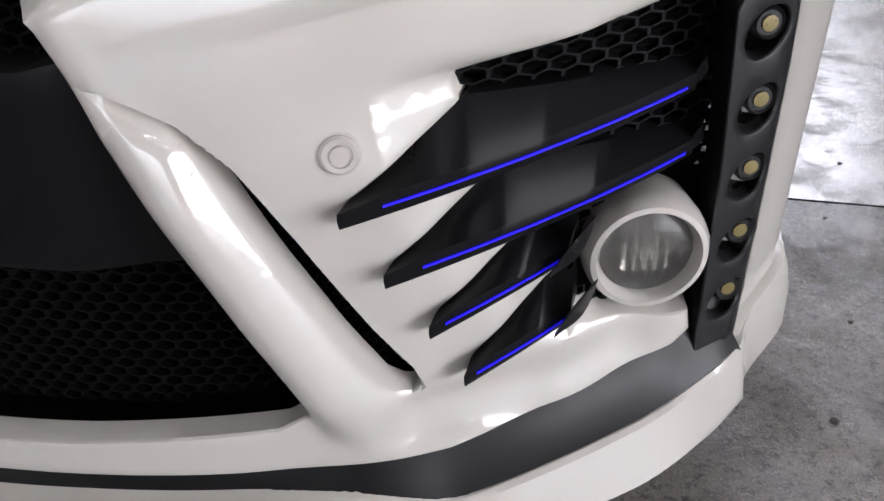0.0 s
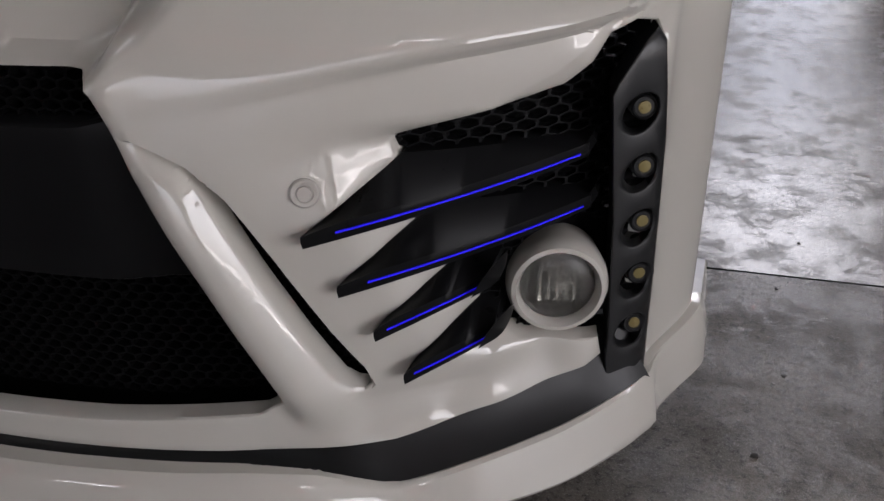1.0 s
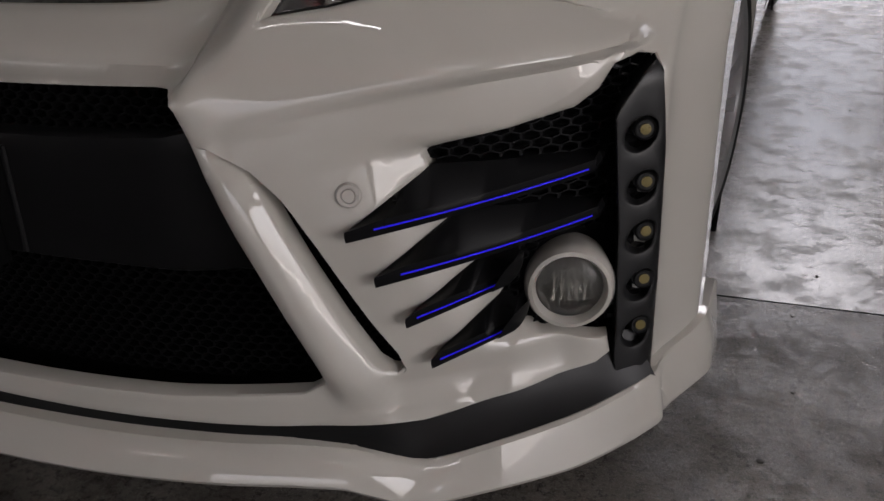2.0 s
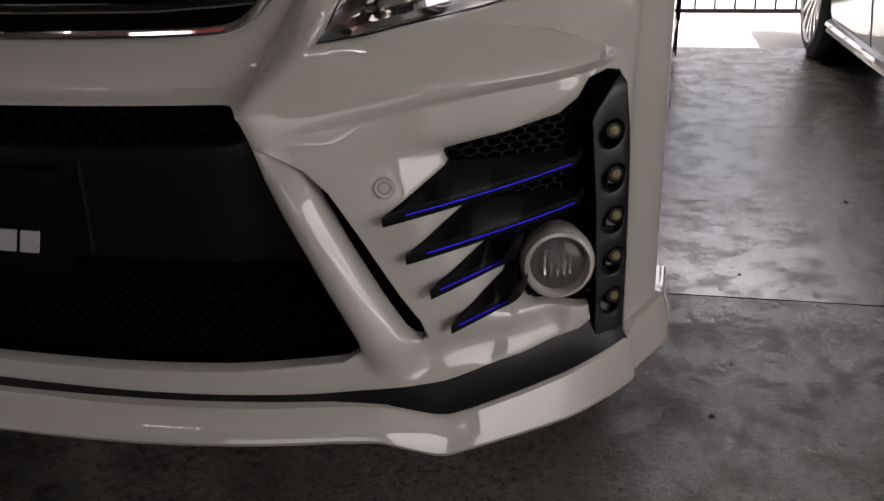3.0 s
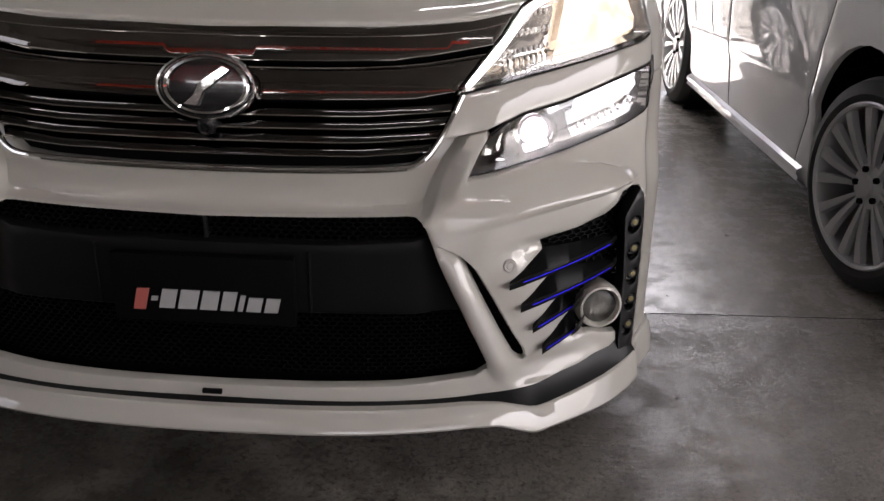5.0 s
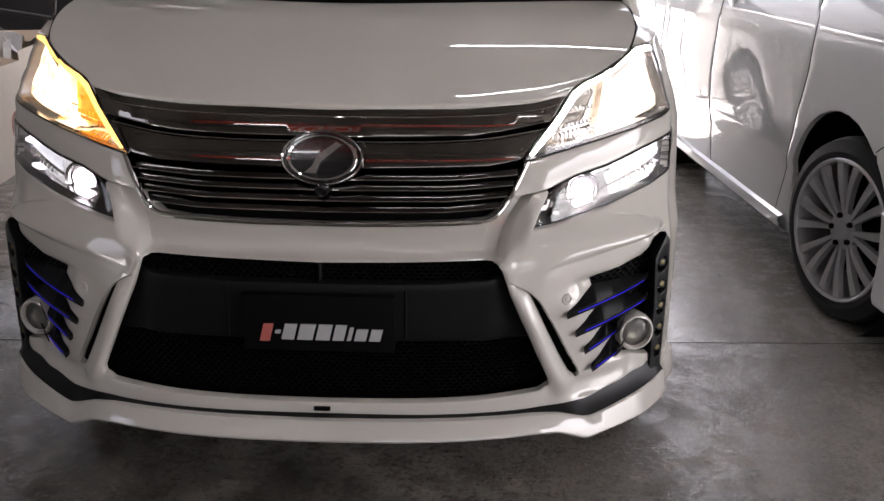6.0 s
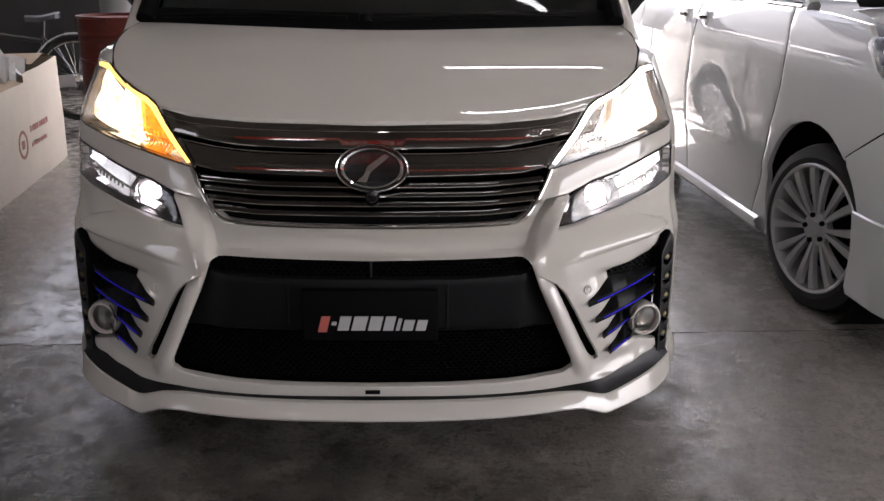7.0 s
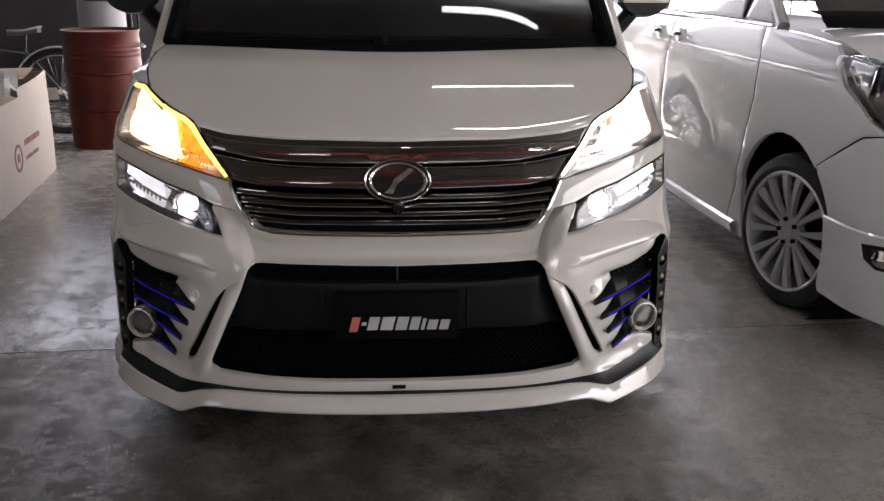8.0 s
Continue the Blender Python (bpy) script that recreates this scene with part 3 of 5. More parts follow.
ROWS_HALF = [shifted(BROW[1:], 0, k) for k in (-0.005, -0.0015, 0.0015, 0.005, 0.009, 0.014, 0.019)] + [shifted(BROW_TOP, 0, k) for k in (-0.012, -0.006, -0.0012, 0.0012, 0.006)] \
    + [shifted(CHIN, k, 0) for k in (-0.024, -0.016, -0.008, 0.0, 0.006)] + [shifted(POST[1:-1], k, 0) for k in (-0.018, -0.009, 0, 0.009, 0.018)] + [[(a, 0.585), (a, 0.675)] for a in (0.838, 0.842, 0.846, 0.850, 0.854, 0.858, 0.862, 0.866, 0.870)] + [shifted(LOBES, k, 0) for k in (-0.003, 0.004, 0.012)] \
    + [shifted(GROOVE[:5], -k * 0.45, -k) for k in (-0.0015, 0.0012, 0.006, 0.012)] + [shifted(FOLD, 0, k) for k in (-0.003, 0.003)] + [shifted(VENT_LIP, k, -k * 0.8) for k in (-0.0012, 0.0012, 0.005)]
CREASES = ROWS_HALF + [[(-x, z) for x, z in line] for line in ROWS_HALF]


van = thing("van", "pearl white minivan with a sporty body kit parked on concrete", "car")

GRILLE_SIDE = [(0.0, 0.650), (0.20, 0.653), (0.33, 0.657), (0.395, 0.663), (0.42, 0.680), (0.452, 0.717)]
LOW_LAMP = [(0.506, 0.648), (0.56, 0.655), (0.60, 0.664), (0.695, 0.682), (0.815, 0.712), (0.868, 0.732), (0.905, 0.755),
            (0.94, 0.80), (0.925, 0.838), (0.868, 0.826), (0.79, 0.806), (0.69, 0.777), (0.61, 0.760), (0.575, 0.745), (0.545, 0.722), (0.525, 0.690)]
UP_LAMP = [(0.478, 0.802), (0.50, 0.806), (0.62, 0.832), (0.757, 0.857), (0.85, 0.876), (0.895, 0.895), (0.925, 0.96), (0.928, 1.020),
           (0.897, 1.052), (0.82, 1.050), (0.745, 1.024), (0.68, 0.996), (0.625, 0.978), (0.595, 0.958), (0.565, 0.912), (0.525, 0.862)]
FINGERS = [(0.889, 0.20), (0.890, 0.314), (0.886, 0.40), (0.884, 0.483), (0.872, 0.580), (0.864, 0.594), (0.848, 0.597), (0.829, 0.588),
           (0.817, 0.564), (0.794, 0.545), (0.71, 0.527), (0.654, 0.516), (0.661, 0.496), (0.600, 0.446), (0.598, 0.441), (0.602, 0.438),
           (0.682, 0.459), (0.687, 0.446), (0.625, 0.393), (0.623, 0.388), (0.627, 0.386), (0.704, 0.403), (0.709, 0.389),
           (0.652, 0.341), (0.650, 0.336), (0.654, 0.334), (0.720, 0.351), (0.726, 0.337), (0.675, 0.287), (0.673, 0.282), (0.677, 0.281),
           (0.740, 0.300), (0.766, 0.282), (0.838, 0.266), (0.842, 0.243)]
SKIRT_TOP = [(0.829, 0.233), (0.757, 0.218), (0.66, 0.200), (0.50, 0.194), (0.25, 0.193), (0.0, 0.194)]
MOUTH = [(0.0, 0.577), (0.30, 0.580), (0.410, 0.581), (0.424, 0.577), (0.432, 0.566), (0.440, 0.545), (0.456, 0.500), (0.478, 0.450), (0.501, 0.400), (0.523, 0.350), (0.546, 0.300),
         (0.558, 0.272), (0.559, 0.255), (0.535, 0.241), (0.38, 0.231), (0.2, 0.227), (0.0, 0.225)]
SLIT = [(0.4985, 0.5060), (0.508, 0.488), (0.521, 0.461), (0.552, 0.395), (0.583, 0.331), (0.610, 0.279), (0.621, 0.266), (0.631, 0.261), (0.637, 0.266),
        (0.629, 0.288), (0.6045, 0.331), (0.5605, 0.417), (0.5275, 0.475), (0.512, 0.493)]

half = (GRILLE_SIDE + [(0.50, 0.724), (0.540, 0.731)] + LOW_LAMP[-2:] + LOW_LAMP[:8]
        + [(1.00, 0.80), (1.26, 0.80), (1.22, 0.66), (1.15, 0.55), (1.105, 0.44), (1.09, 0.32), (1.10, 0.16), (1.04, 0.16), (0.95, 0.17), (0.897, 0.18)]
        + FINGERS + SKIRT_TOP)
half[9] = (0.527, 0.692)
part("bumper", plate(mirrored(half), [mirrored(MOUTH), SLIT, flip(SLIT)], on_skin(0, bumper_shape), 0.022, 0.008, 0.007, 0.005, CREASES), PAINT, van,
     "pearl white front bumper with claw-shaped vents")

# black trim between bumper and lip, lip spoiler
LIP_X = (0.0, 0.20, 0.40, 0.53, 0.59, 0.63, 0.665, 0.70, 0.76, 0.82, 0.872, 0.90, 1.00, 1.15)
LIP_TOP = (0.186, 0.187, 0.188, 0.187, 0.180, 0.165, 0.152, 0.158, 0.170, 0.183, 0.196, 0.200, 0.205, 0.205)
LIP_LOW = (0.145, 0.147, 0.150, 0.150, 0.144, 0.125, 0.108, 0.112, 0.118, 0.124, 0.130, 0.132, 0.135, 0.135)


def lip_rail(heights, off, drop=0.0):
    xs = np.linspace(-1.15, 1.15, 150)
    z = np.interp(np.abs(xs), LIP_X, heights) + drop
    fade = 1 - 0.62 * smooth((np.abs(xs) - 0.80) / 0.12)
    return [tuple(q) for x, zz, f in zip(xs, z, fade) for q in skin([(x, zz)], off * f)[0]]


part("lip_spoiler", loft([lip_rail(LIP_TOP, 0.02, 0.004), lip_rail(LIP_TOP, -0.028, 0.004), lip_rail(LIP_TOP, -0.034, 0.0), lip_rail(LIP_LOW, -0.051, 0.012), lip_rail(LIP_LOW, -0.054, 0.004),
                          lip_rail(LIP_LOW, -0.049, -0.003), lip_rail(LIP_LOW, 0.06, 0.0), lip_rail(LIP_LOW, 0.06, 0.03)], 300, closed=True, cap=True), PAINT, van,
     "pearl white lip spoiler under the bumper")


def trim_rail(off, k):
    xs = np.linspace(-0.884, 0.884, 140)
    a = np.abs(xs)
    top = np.interp(a, [0, 0.25, 0.5, 0.66, 0.757, 0.829, 0.842, 0.884], [0.2, 0.199, 0.2, 0.206, 0.224, 0.238, 0.245, 0.247])
    low = np.interp(a, LIP_X, LIP_TOP)
    fade = 1 - 0.62 * smooth((a - 0.80) / 0.12)
    return [tuple(skin([(x, t + (l - t) * k)], off * (f if off < 0 else 1))[0][0]) for x, t, l, f in zip(xs, top, low, fade)]


part("bumper_trim", loft([trim_rail(0.05, -0.35), trim_rail(0.016, -0.25), trim_rail(0.010, 0.0), trim_rail(0.004, 0.22), trim_rail(-0.010, 0.65), trim_rail(-0.030, 1.0), trim_rail(0.03, 1.03)], 200), TRIMBLACK, van,
     "satin black trim strip above the lip spoiler")

# side fins at the bumper corner
for s in (1, -1):
    edge = [(0.893, 0.150), (0.8935, 0.185), (0.8955, 0.206), (0.93, 0.210), (0.97, 0.213), (1.02, 0.220), (1.05, 0.217), (1.09, 0.190)]
    low = [(u, 0.138) for u, z in edge]
    lines = [(edge, 0.010, 0), (edge, -0.004, 0), (edge, -0.009, -0.002), (edge, -0.013, -0.012), ([(u, 0.5 * z + 0.5 * 0.138) for u, z in edge], -0.019, 0), (low, -0.021, 0), (low, 0.008, -0.004)]
    rails = [[tuple(skin([(s * u, z + dz)], off * (1 + (1.2 * (u - 0.893) if off < 0 else 0)))[0][0]) for u, z in resampled(line, 0.010, False)] for line, off, dz in lines]
    part("side_fin", loft(rails, 60, closed=True, cap=True), PAINT, van)

# mouth: mesh, black bar, plate
def mouth_mesh(z0, z1, name):
    zs = [q for q in mirrored(MOUTH)]
    poly = [(x * 1.02, min(max(z, z0), z1)) for x, z in resampled(zs, 0.02)]
    part(name, honeycomb(poly, [], on_skin(0.052), 0.0175, 0.0125, 0.16, 0.012), MATT, van, "black honeycomb mesh")


mouth_mesh(0.20, 0.392, "lower_mesh")
mouth_mesh(0.515, 0.615, "upper_mesh")
part("mesh_backing", plate(mirrored([(0, 0.62), (0.44, 0.62), (0.60, 0.5), (0.66, 0.25), (0.64, 0.165), (0, 0.165)]), [], on_skin(0.078), 0.01, 0.06, 0.04), MATT, van)
BAR = [(0.0, 0.527), (0.24, 0.528), (0.40, 0.534), (0.455, 0.545), (0.485, 0.50), (0.518, 0.40), (0.524, 0.372), (0.30, 0.378), (0.0, 0.378)]
part("crash_bar_cover", plate(mirrored(BAR), [], on_skin(0.028, lambda a, z: 0.016 * smooth((a - 0.40) / 0.06)), 0.03, 0.03, 0.02, 0.010), DULL, van,
     "smooth satin black panel across the lower opening")
for x in (-0.222, 0.206):
    part("plate_rib", sweep([tuple(spot(x, z, 0.0275)) for z in (0.385, 0.44, 0.49, 0.512)], 0.0035, 8), DULL, van)
part("divider", box(-0.003, 0.003, -0.474, -0.44, 0.528, 0.574, 0.001), BLACK, van)
plate_part = part("number_plate", box(-0.182, 0.182, -0.515, -0.500, 0.362, 0.505, 0.004), MATT, van, "black show plate with red and silver bars")
part("plate_bracket", box(-0.178, 0.178, -0.500, -0.480, 0.366, 0.501, 0.004), MATT, van)
# plain slanted bars stand for the maker's mark on the plate
def plate_bar(x0, x1, z0, z1, material):
    bm = box(x0, x1, -0.5185, -0.5150, z0, z1)
    for v in bm.verts:
        v.co.x += 0.25 * (v.co.z - 0.413)
    part("printed_bar", bm, material, plate_part)


plate_bar(-0.136, -0.112, 0.388, 0.433, REDTEXT)
plate_bar(-0.104, -0.091, 0.408, 0.417, GREYTEXT)
bar_x = -0.085
for wide, tall in ((0.030, 0.040), (0.037, 0.040), (0.033, 0.040), (0.027, 0.040), (0.010, 0.034), (0.028, 0.030), (0.027, 0.030)):
    plate_bar(bar_x, bar_x + wide, 0.393, 0.393 + tall, GREYTEXT)
    bar_x += wide + 0.0075
part("tow_slot", box(-0.017, 0.023, -0.5235, -0.51, 0.2055, 0.2145, 0.001), MATT, van)

# vents behind the slits
for s in (1, -1):
    poly = [(s * x, z) for x, z in ((0.49, 0.52), (0.53, 0.52), (0.66, 0.30), (0.66, 0.25), (0.60, 0.25), (0.50, 0.45))]
    part("slit_mesh", honeycomb(poly, [], on_skin(0.040), 0.0125, 0.009, 0.22, 0.008), MATT, van)
    part("slit_backing", plate(poly if s > 0 else poly[::-1], [], on_skin(0.055), 0.004, 0.05, 0.03, 0.002), MATT, van)

# claw vents
VENT = [(0.645, 0.53), (0.70, 0.545), (0.80, 0.56), (0.82, 0.60), (0.858, 0.615), (0.852, 0.57), (0.838, 0.535), (0.845, 0.40), (0.848, 0.26), (0.80, 0.235), (0.70, 0.235), (0.655, 0.27), (0.60, 0.44)]
BLADES = (  # tip, root, far end above, far end below
    ((0.598, 0.441), (0.664, 0.500), (0.823, 0.490), (0.818, 0.476), 0.016),
    ((0.623, 0.388), (0.692, 0.448), (0.829, 0.434), (0.823, 0.420), 0.016),
    ((0.650, 0.336), (0.708, 0.389), (0.744, 0.384), (0.738, 0.362), 0.004),
    ((0.673, 0.282), (0.722, 0.332), (0.743, 0.322), (0.744, 0.302), 0.004))
for s in (1, -1):
    poly = [(s * x, z) for x, z in VENT]
    ring = [(s * (0.798 + 0.062 * math.cos(k * math.tau / 24)), 0.336 + 0.064 * math.sin(k * math.tau / 24)) for k in range(24)]
    part("vent_mesh", honeycomb(poly, [ring], on_skin(0.040), 0.0190, 0.0125, 0.13, 0.010), BLADE, van, "black honeycomb vent mesh")
    deep = [(s * x, z) for x, z in ((0.62, 0.56), (0.80, 0.60), (0.88, 0.63), (0.905, 0.50), (0.91, 0.30), (0.905, 0.17), (0.80, 0.20), (0.66, 0.22), (0.60, 0.40))]
    part("vent_backing", plate(deep[::s], [], on_skin(0.060), 0.004, 0.05, 0.03, 0.002), MATT, van)
    for tip, root, end_a, end_b, off in BLADES:
        def q(p, o):
            return spot(s * p[0], p[1], o)

        def mid(a, b, t):
            return tuple(np.array(a) + (np.array(b) - np.array(a)) * t)
        n = 20
        lead = [q(mid(tip, end_b, t), -0.020 + (off + 0.020) * t) for t in np.linspace(0, 1, n)]
        under = [p + Vector((0, 0.003, -0.0080 + 0.003 * k / n)) for k, p in enumerate(lead)]
        deep = [p + Vector((0, 0.045, -0.007)) for p in lead]
        crest = [q(mid(tip, end_b, t), -0.0205 + (off + 0.020) * t) + Vector((0, 0.001, 0.005 + 0.005 * min(1, t / 0.15))) for t in np.linspace(0, 1, n)]
        top = []
        for t in np.linspace(0, 1, n):
            up = mid(tip, root, min(1, t / 0.42)) if t < 0.42 else mid(root, end_a, (t - 0.42) / 0.58)
            top.append(q(up, 0.018 + 0.020 * t))
        blade = part("claw_blade", loft([deep, under, lead, crest, top, [p + Vector((0, 0.03, 0)) for p in top]], 40, closed=True, cap=True), BLADE, van, "satin black claw blade", 40)
        strip = [q(mid(tip, end_b, t), -0.0215 + (off + 0.020) * t) + Vector((0, 0, 0.0020)) for t in np.linspace(0.12, 0.97, 10)]
        part("light_strip", loft([[p + Vector((0, 0.004, 0.0006)) for p in strip], [p + Vector((0, 0, 0.0004)) for p in strip], [p + Vector((0, 0, -0.0014)) for p in strip],
                                  [p + Vector((0, 0.004, -0.0018)) for p in strip]], 20, closed=True, cap=True), BLUE, blade, "glowing blue light strip")

        if off > 0.01:
            hook = [q(end_b, off + 0.001) + Vector((dx * s, 0, dz)) for dx, dz in ((-0.014, 0.004), (-0.002, 0.010), (0.003, 0.020))]
            part("blade_end", loft([hook, [p + Vector((s * 0.004, 0.001, -0.009)) for p in hook], [p + Vector((s * 0.003, 0.020, -0.006)) for p in hook]], 8, closed=True, cap=True), BLADE, blade)
        else:
            x0, z0 = end_b
            outer = [q((x0 + dx, z0 + dz), o) for dx, dz, o in ((-0.010, -0.004, -0.012), (-0.004, 0.010, -0.013), (0.006, 0.026, -0.012), (0.017, 0.037, -0.008))]
            inner = [q((x0 + dx, z0 + dz), o) for dx, dz, o in ((-0.010, -0.004, -0.011), (0.008, 0.001, -0.004), (0.015, 0.016, 0.0), (0.0175, 0.037, -0.007))]
            part("blade_end", loft([outer, inner, [p + Vector((0, 0.006, -0.001)) for p in inner], [p + Vector((0, 0.006, -0.001)) for p in outer]], 10, closed=True, cap=True, passes=1), BLADE, blade)

    # lamp column
    panel = [(0.850, 0.185), (0.846, 0.24), (0.847, 0.262), (0.843, 0.40), (0.834, 0.534), (0.838, 0.545), (0.858, 0.580), (0.866, 0.590), (0.875, 0.578), (0.887, 0.483), (0.895, 0.314), (0.897, 0.185)]
    panel = [(s * x, z) for x, z in panel][::s]
    LEDS = [(0.8615, 0.514), (0.8665, 0.452), (0.8695, 0.391), (0.8715, 0.329), (0.8715, 0.267)]
    wells = [[(s * (x - 0.003 + 0.0150 * math.cos(k * math.tau / 24)), z - 0.002 + 0.0195 * math.sin(k * math.tau / 24) + 0.18 * 0.015 * math.cos(k * math.tau / 24)) for k in range(24)] for x, z in LEDS]
    column = part("lamp_column", plate(panel, wells, on_skin(-0.004), 0.045, 0.012, 0.006, 0.0035), BLACK, van, "satin black column with five round lamps")
    for x, z in LEDS:
        out = way_out(s * x, z)
        m = facing(spot(s * (x - 0.003), z - 0.002, 0.004), out)
        lamp = part("daytime_lamp", spun([(0.0245, 0.002), (0.0235, -0.006), (0.019, -0.018), (0.0, -0.020)], m, 24, squash=(1.0, 0.86)), GLOSSBLACK, column)
        m2 = facing(spot(s * (x + 0.0005), z, 0.013), Vector((out.x * 0.45, out.y, 0.04)).normalized())
        part("lamp_body", spun([(0.0125, -0.012), (0.0130, 0.006), (0.0112, 0.0085), (0.0095, 0.0065), (0.0, 0.0065)], m2, 24), BLACK, lamp)
        part("chip", spun([(0.0062, 0.0066), (0.0062, 0.0080), (0.0, 0.0085)], m2, 16), CHIP, lamp, "yellowish unlit chip")

    # fog lamp
    out = Vector((s * 0.30, -0.95, 0.02)).normalized()
    m = facing((s * 0.798, -0.293, 0.336), out)
    fog = part("fog_lamp", spun([(0.050, -0.05), (0.0525, -0.015), (0.051, -0.004), (0.0475, 0.003), (0.0430, 0.004), (0.0395, -0.002), (0.0380, -0.010), (0.0375, -0.03)], m, 48), PAINT, van, "unlit fog lamp in a white ring")
    part("fog_reflector", spun([(0.0378, -0.012), (0.032, -0.026), (0.018, -0.036), (0.0, -0.038)], m, 32), SILVER, fog)
    part("fog_lens", spun([(0.0382, -0.008), (0.032, -0.0035), (0.018, 0.0), (0.0, 0.001), (0.0, -0.002), (0.018, -0.003), (0.032, -0.0065), (0.0382, -0.011)], m, 40), SMOKE, fog, "clear lens")
    fins = bmesh.new()
    for k in range(5):
        w = -0.016 + 0.008 * k
        t = box(w - 0.0012, w + 0.0012, -0.016, 0.016, -0.030, -0.016, bm=fins)
    fins.transform(m)
    part("fog_bulb_fins", fins, CHROME, fog)

    # parking sensor
    at = [Vector(skin([(s * x, z)], -0.001, bumper_shape)[0][0]) for x, z in ((0.596, 0.479), (0.588, 0.479), (0.604, 0.479), (0.596, 0.471), (0.596, 0.487))]
    out = (at[2] - at[1]).cross(at[4] - at[3]).normalized()
    m = facing(at[0], out if out.y < 0 else -out)
    sensor = part("parking_sensor", spun([(0.0150, -0.004), (0.0148, -0.0005), (0.0136, -0.0005), (0.0132, 0.0012), (0.0115, 0.0028), (0.0085, 0.0026), (0.0078, 0.0014), (0.0070, 0.0014), (0.0064, 0.003), (0.0, 0.0032)], m, 32), SENSOR, van, "round parking sensor")

# ---- grille ----
grille = part("grille", plate(mirrored([(0, 0.93), (0.45, 0.935), (0.58, 0.955), (0.55, 0.90), (0.47, 0.79), (0.44, 0.70), (0.405, 0.655), (0, 0.645)]), [], on_skin(0.065), 0.01, 0.05, 0.04), MATT, van, "smoked chrome grille")


def bar(zs, half_x, off, material, name, r=0.008, thick=0.03, lean=0.0):
    lo, hi = zs
    part(name, plate(mirrored([(0, hi[0])] + [(x, h) for x, h in hi[1]] + [(x, h) for x, h in lo[1]] + [(0, lo[0])]), [],
                     on_skin(off, lambda a, z: 0.0010 * smooth((np.abs(z - (lo[0] + hi[0]) / 2) / (hi[0] - lo[0]) - 0.1) / 0.5) + lean * (z - lo[0])), thick, 0.02, 0.012, r), material, grille)


bar(((0.860, [(0.548, 0.893), (0.36, 0.864)]), (0.921, [(0.33, 0.924), (0.50, 0.934), (0.585, 0.951)])), 0.58, 0.0, DARKCHROME, "upper_bar", 0.002, lean=0.035)
bar(((0.786, [(0.478, 0.806), (0.40, 0.794)]), (0.846, [(0.36, 0.850), (0.535, 0.874)])), 0.52, 0.004, DARKCHROME, "second_bar", 0.002, lean=0.17)
for z in (0.766, 0.742, 0.717, 0.691):
    e = np.interp(z, [0.664, 0.722, 0.81], [0.408, 0.450, 0.487])
    bar(((z - 0.0075, [(e, z + 0.004), (0.3, z - 0.005)]), (z + 0.0075, [(0.3, z + 0.010), (e + 0.008, z + 0.019)])), e, 0.006, BARBLACK, "thin_bar", 0.0035, 0.03, 0.5)
    part("bright_line", sweep([tuple(spot(x, np.interp(abs(x), [0, 0.3, e], [z - 0.006, z - 0.0035, z + 0.0055]), 0.0045)) for x in np.linspace(-e, e, 41)], 0.0015, 6), CHROME, grille, "thin bright line along a bar")
# bright reflected streaks of the broad bars, modelled as chrome lines, the last mid-bar
for line, off in (([(0.0, 0.8605), (0.36, 0.8645), (0.545, 0.893)], -0.0015), ([(0.0, 0.8455), (0.36, 0.8495), (0.53, 0.873)], 0.009), ([(0.0, 0.9035), (0.33, 0.9065), (0.50, 0.916), (0.565, 0.930)], -0.0005)):
    whole = [(-x, z) for x, z in reversed(line[1:])] + line
    part("bright_line", sweep([tuple(spot(x, z, off)) for x, z in resampled(rounded(whole, 2, closed=False), 0.03, False)], 0.0014, 6), CHROME, grille, "thin bright line along a bar")
frame_line = [(0.490, 0.800), (0.470, 0.755), (0.450, 0.718), (0.428, 0.684), (0.405, 0.668), (0.37, 0.663), (0.20, 0.659), (0.0, 0.657)]
frame_line = frame_line + [(-x, z) for x, z in reversed(frame_line[:-1])]
part("chrome_frame", sweep([tuple(spot(x, z, 0.004)) for x, z in resampled(rounded(frame_line, 2, closed=False), 0.02, False)], 0.0065, 10), CHROME, grille, "thin chrome frame")
m = facing((0.004, -0.414, 0.815), (0, -0.95, 0.31))
emblem = part("emblem", spun([(0.098, -0.02), (0.0985, 0.0), (0.096, 0.005), (0.0925, 0.003), (0.0915, -0.004)], m, 64, squash=(1.0, 0.66)), CHROME, van, "oval chrome badge")
part("badge_band", spun([(0.092, -0.003), (0.0845, -0.003)], m, 64, squash=(1.0, 0.66)), GLOSSBLACK, emblem)
part("badge_ring", spun([(0.085, -0.005), (0.0845, 0.003), (0.081, 0.007), (0.075, 0.005), (0.0725, -0.003)], m, 64, squash=(1.0, 0.66)), CHROME, emblem)
part("badge_field", spun([(0.074, -0.001), (0.0, 0.001)], m, 48, squash=(1.0, 0.66)), GLOSSBLACK, emblem)
mark = bmesh.new()
vs = [mark.verts.new(m @ Vector((x, y, 0.003))) for x, y in ((-0.040, -0.036), (-0.014, -0.038), (-0.004, -0.012), (0.046, 0.030), (0.034, 0.037), (-0.012, 0.004), (-0.022, -0.020))]
mark.faces.new(vs)
ext = bmesh.ops.extrude_face_region(mark, geom=mark.faces[:])
bmesh.ops.translate(mark, verts=[v for v in ext["geom"] if isinstance(v, bmesh.types.BMVert)], vec=m.to_3x3() @ Vector((0, 0, 0.006)))
part("badge_mark", mark, CHROME, emblem)
m = facing((0.004, -0.43, 0.742), (0, -0.97, -0.2))
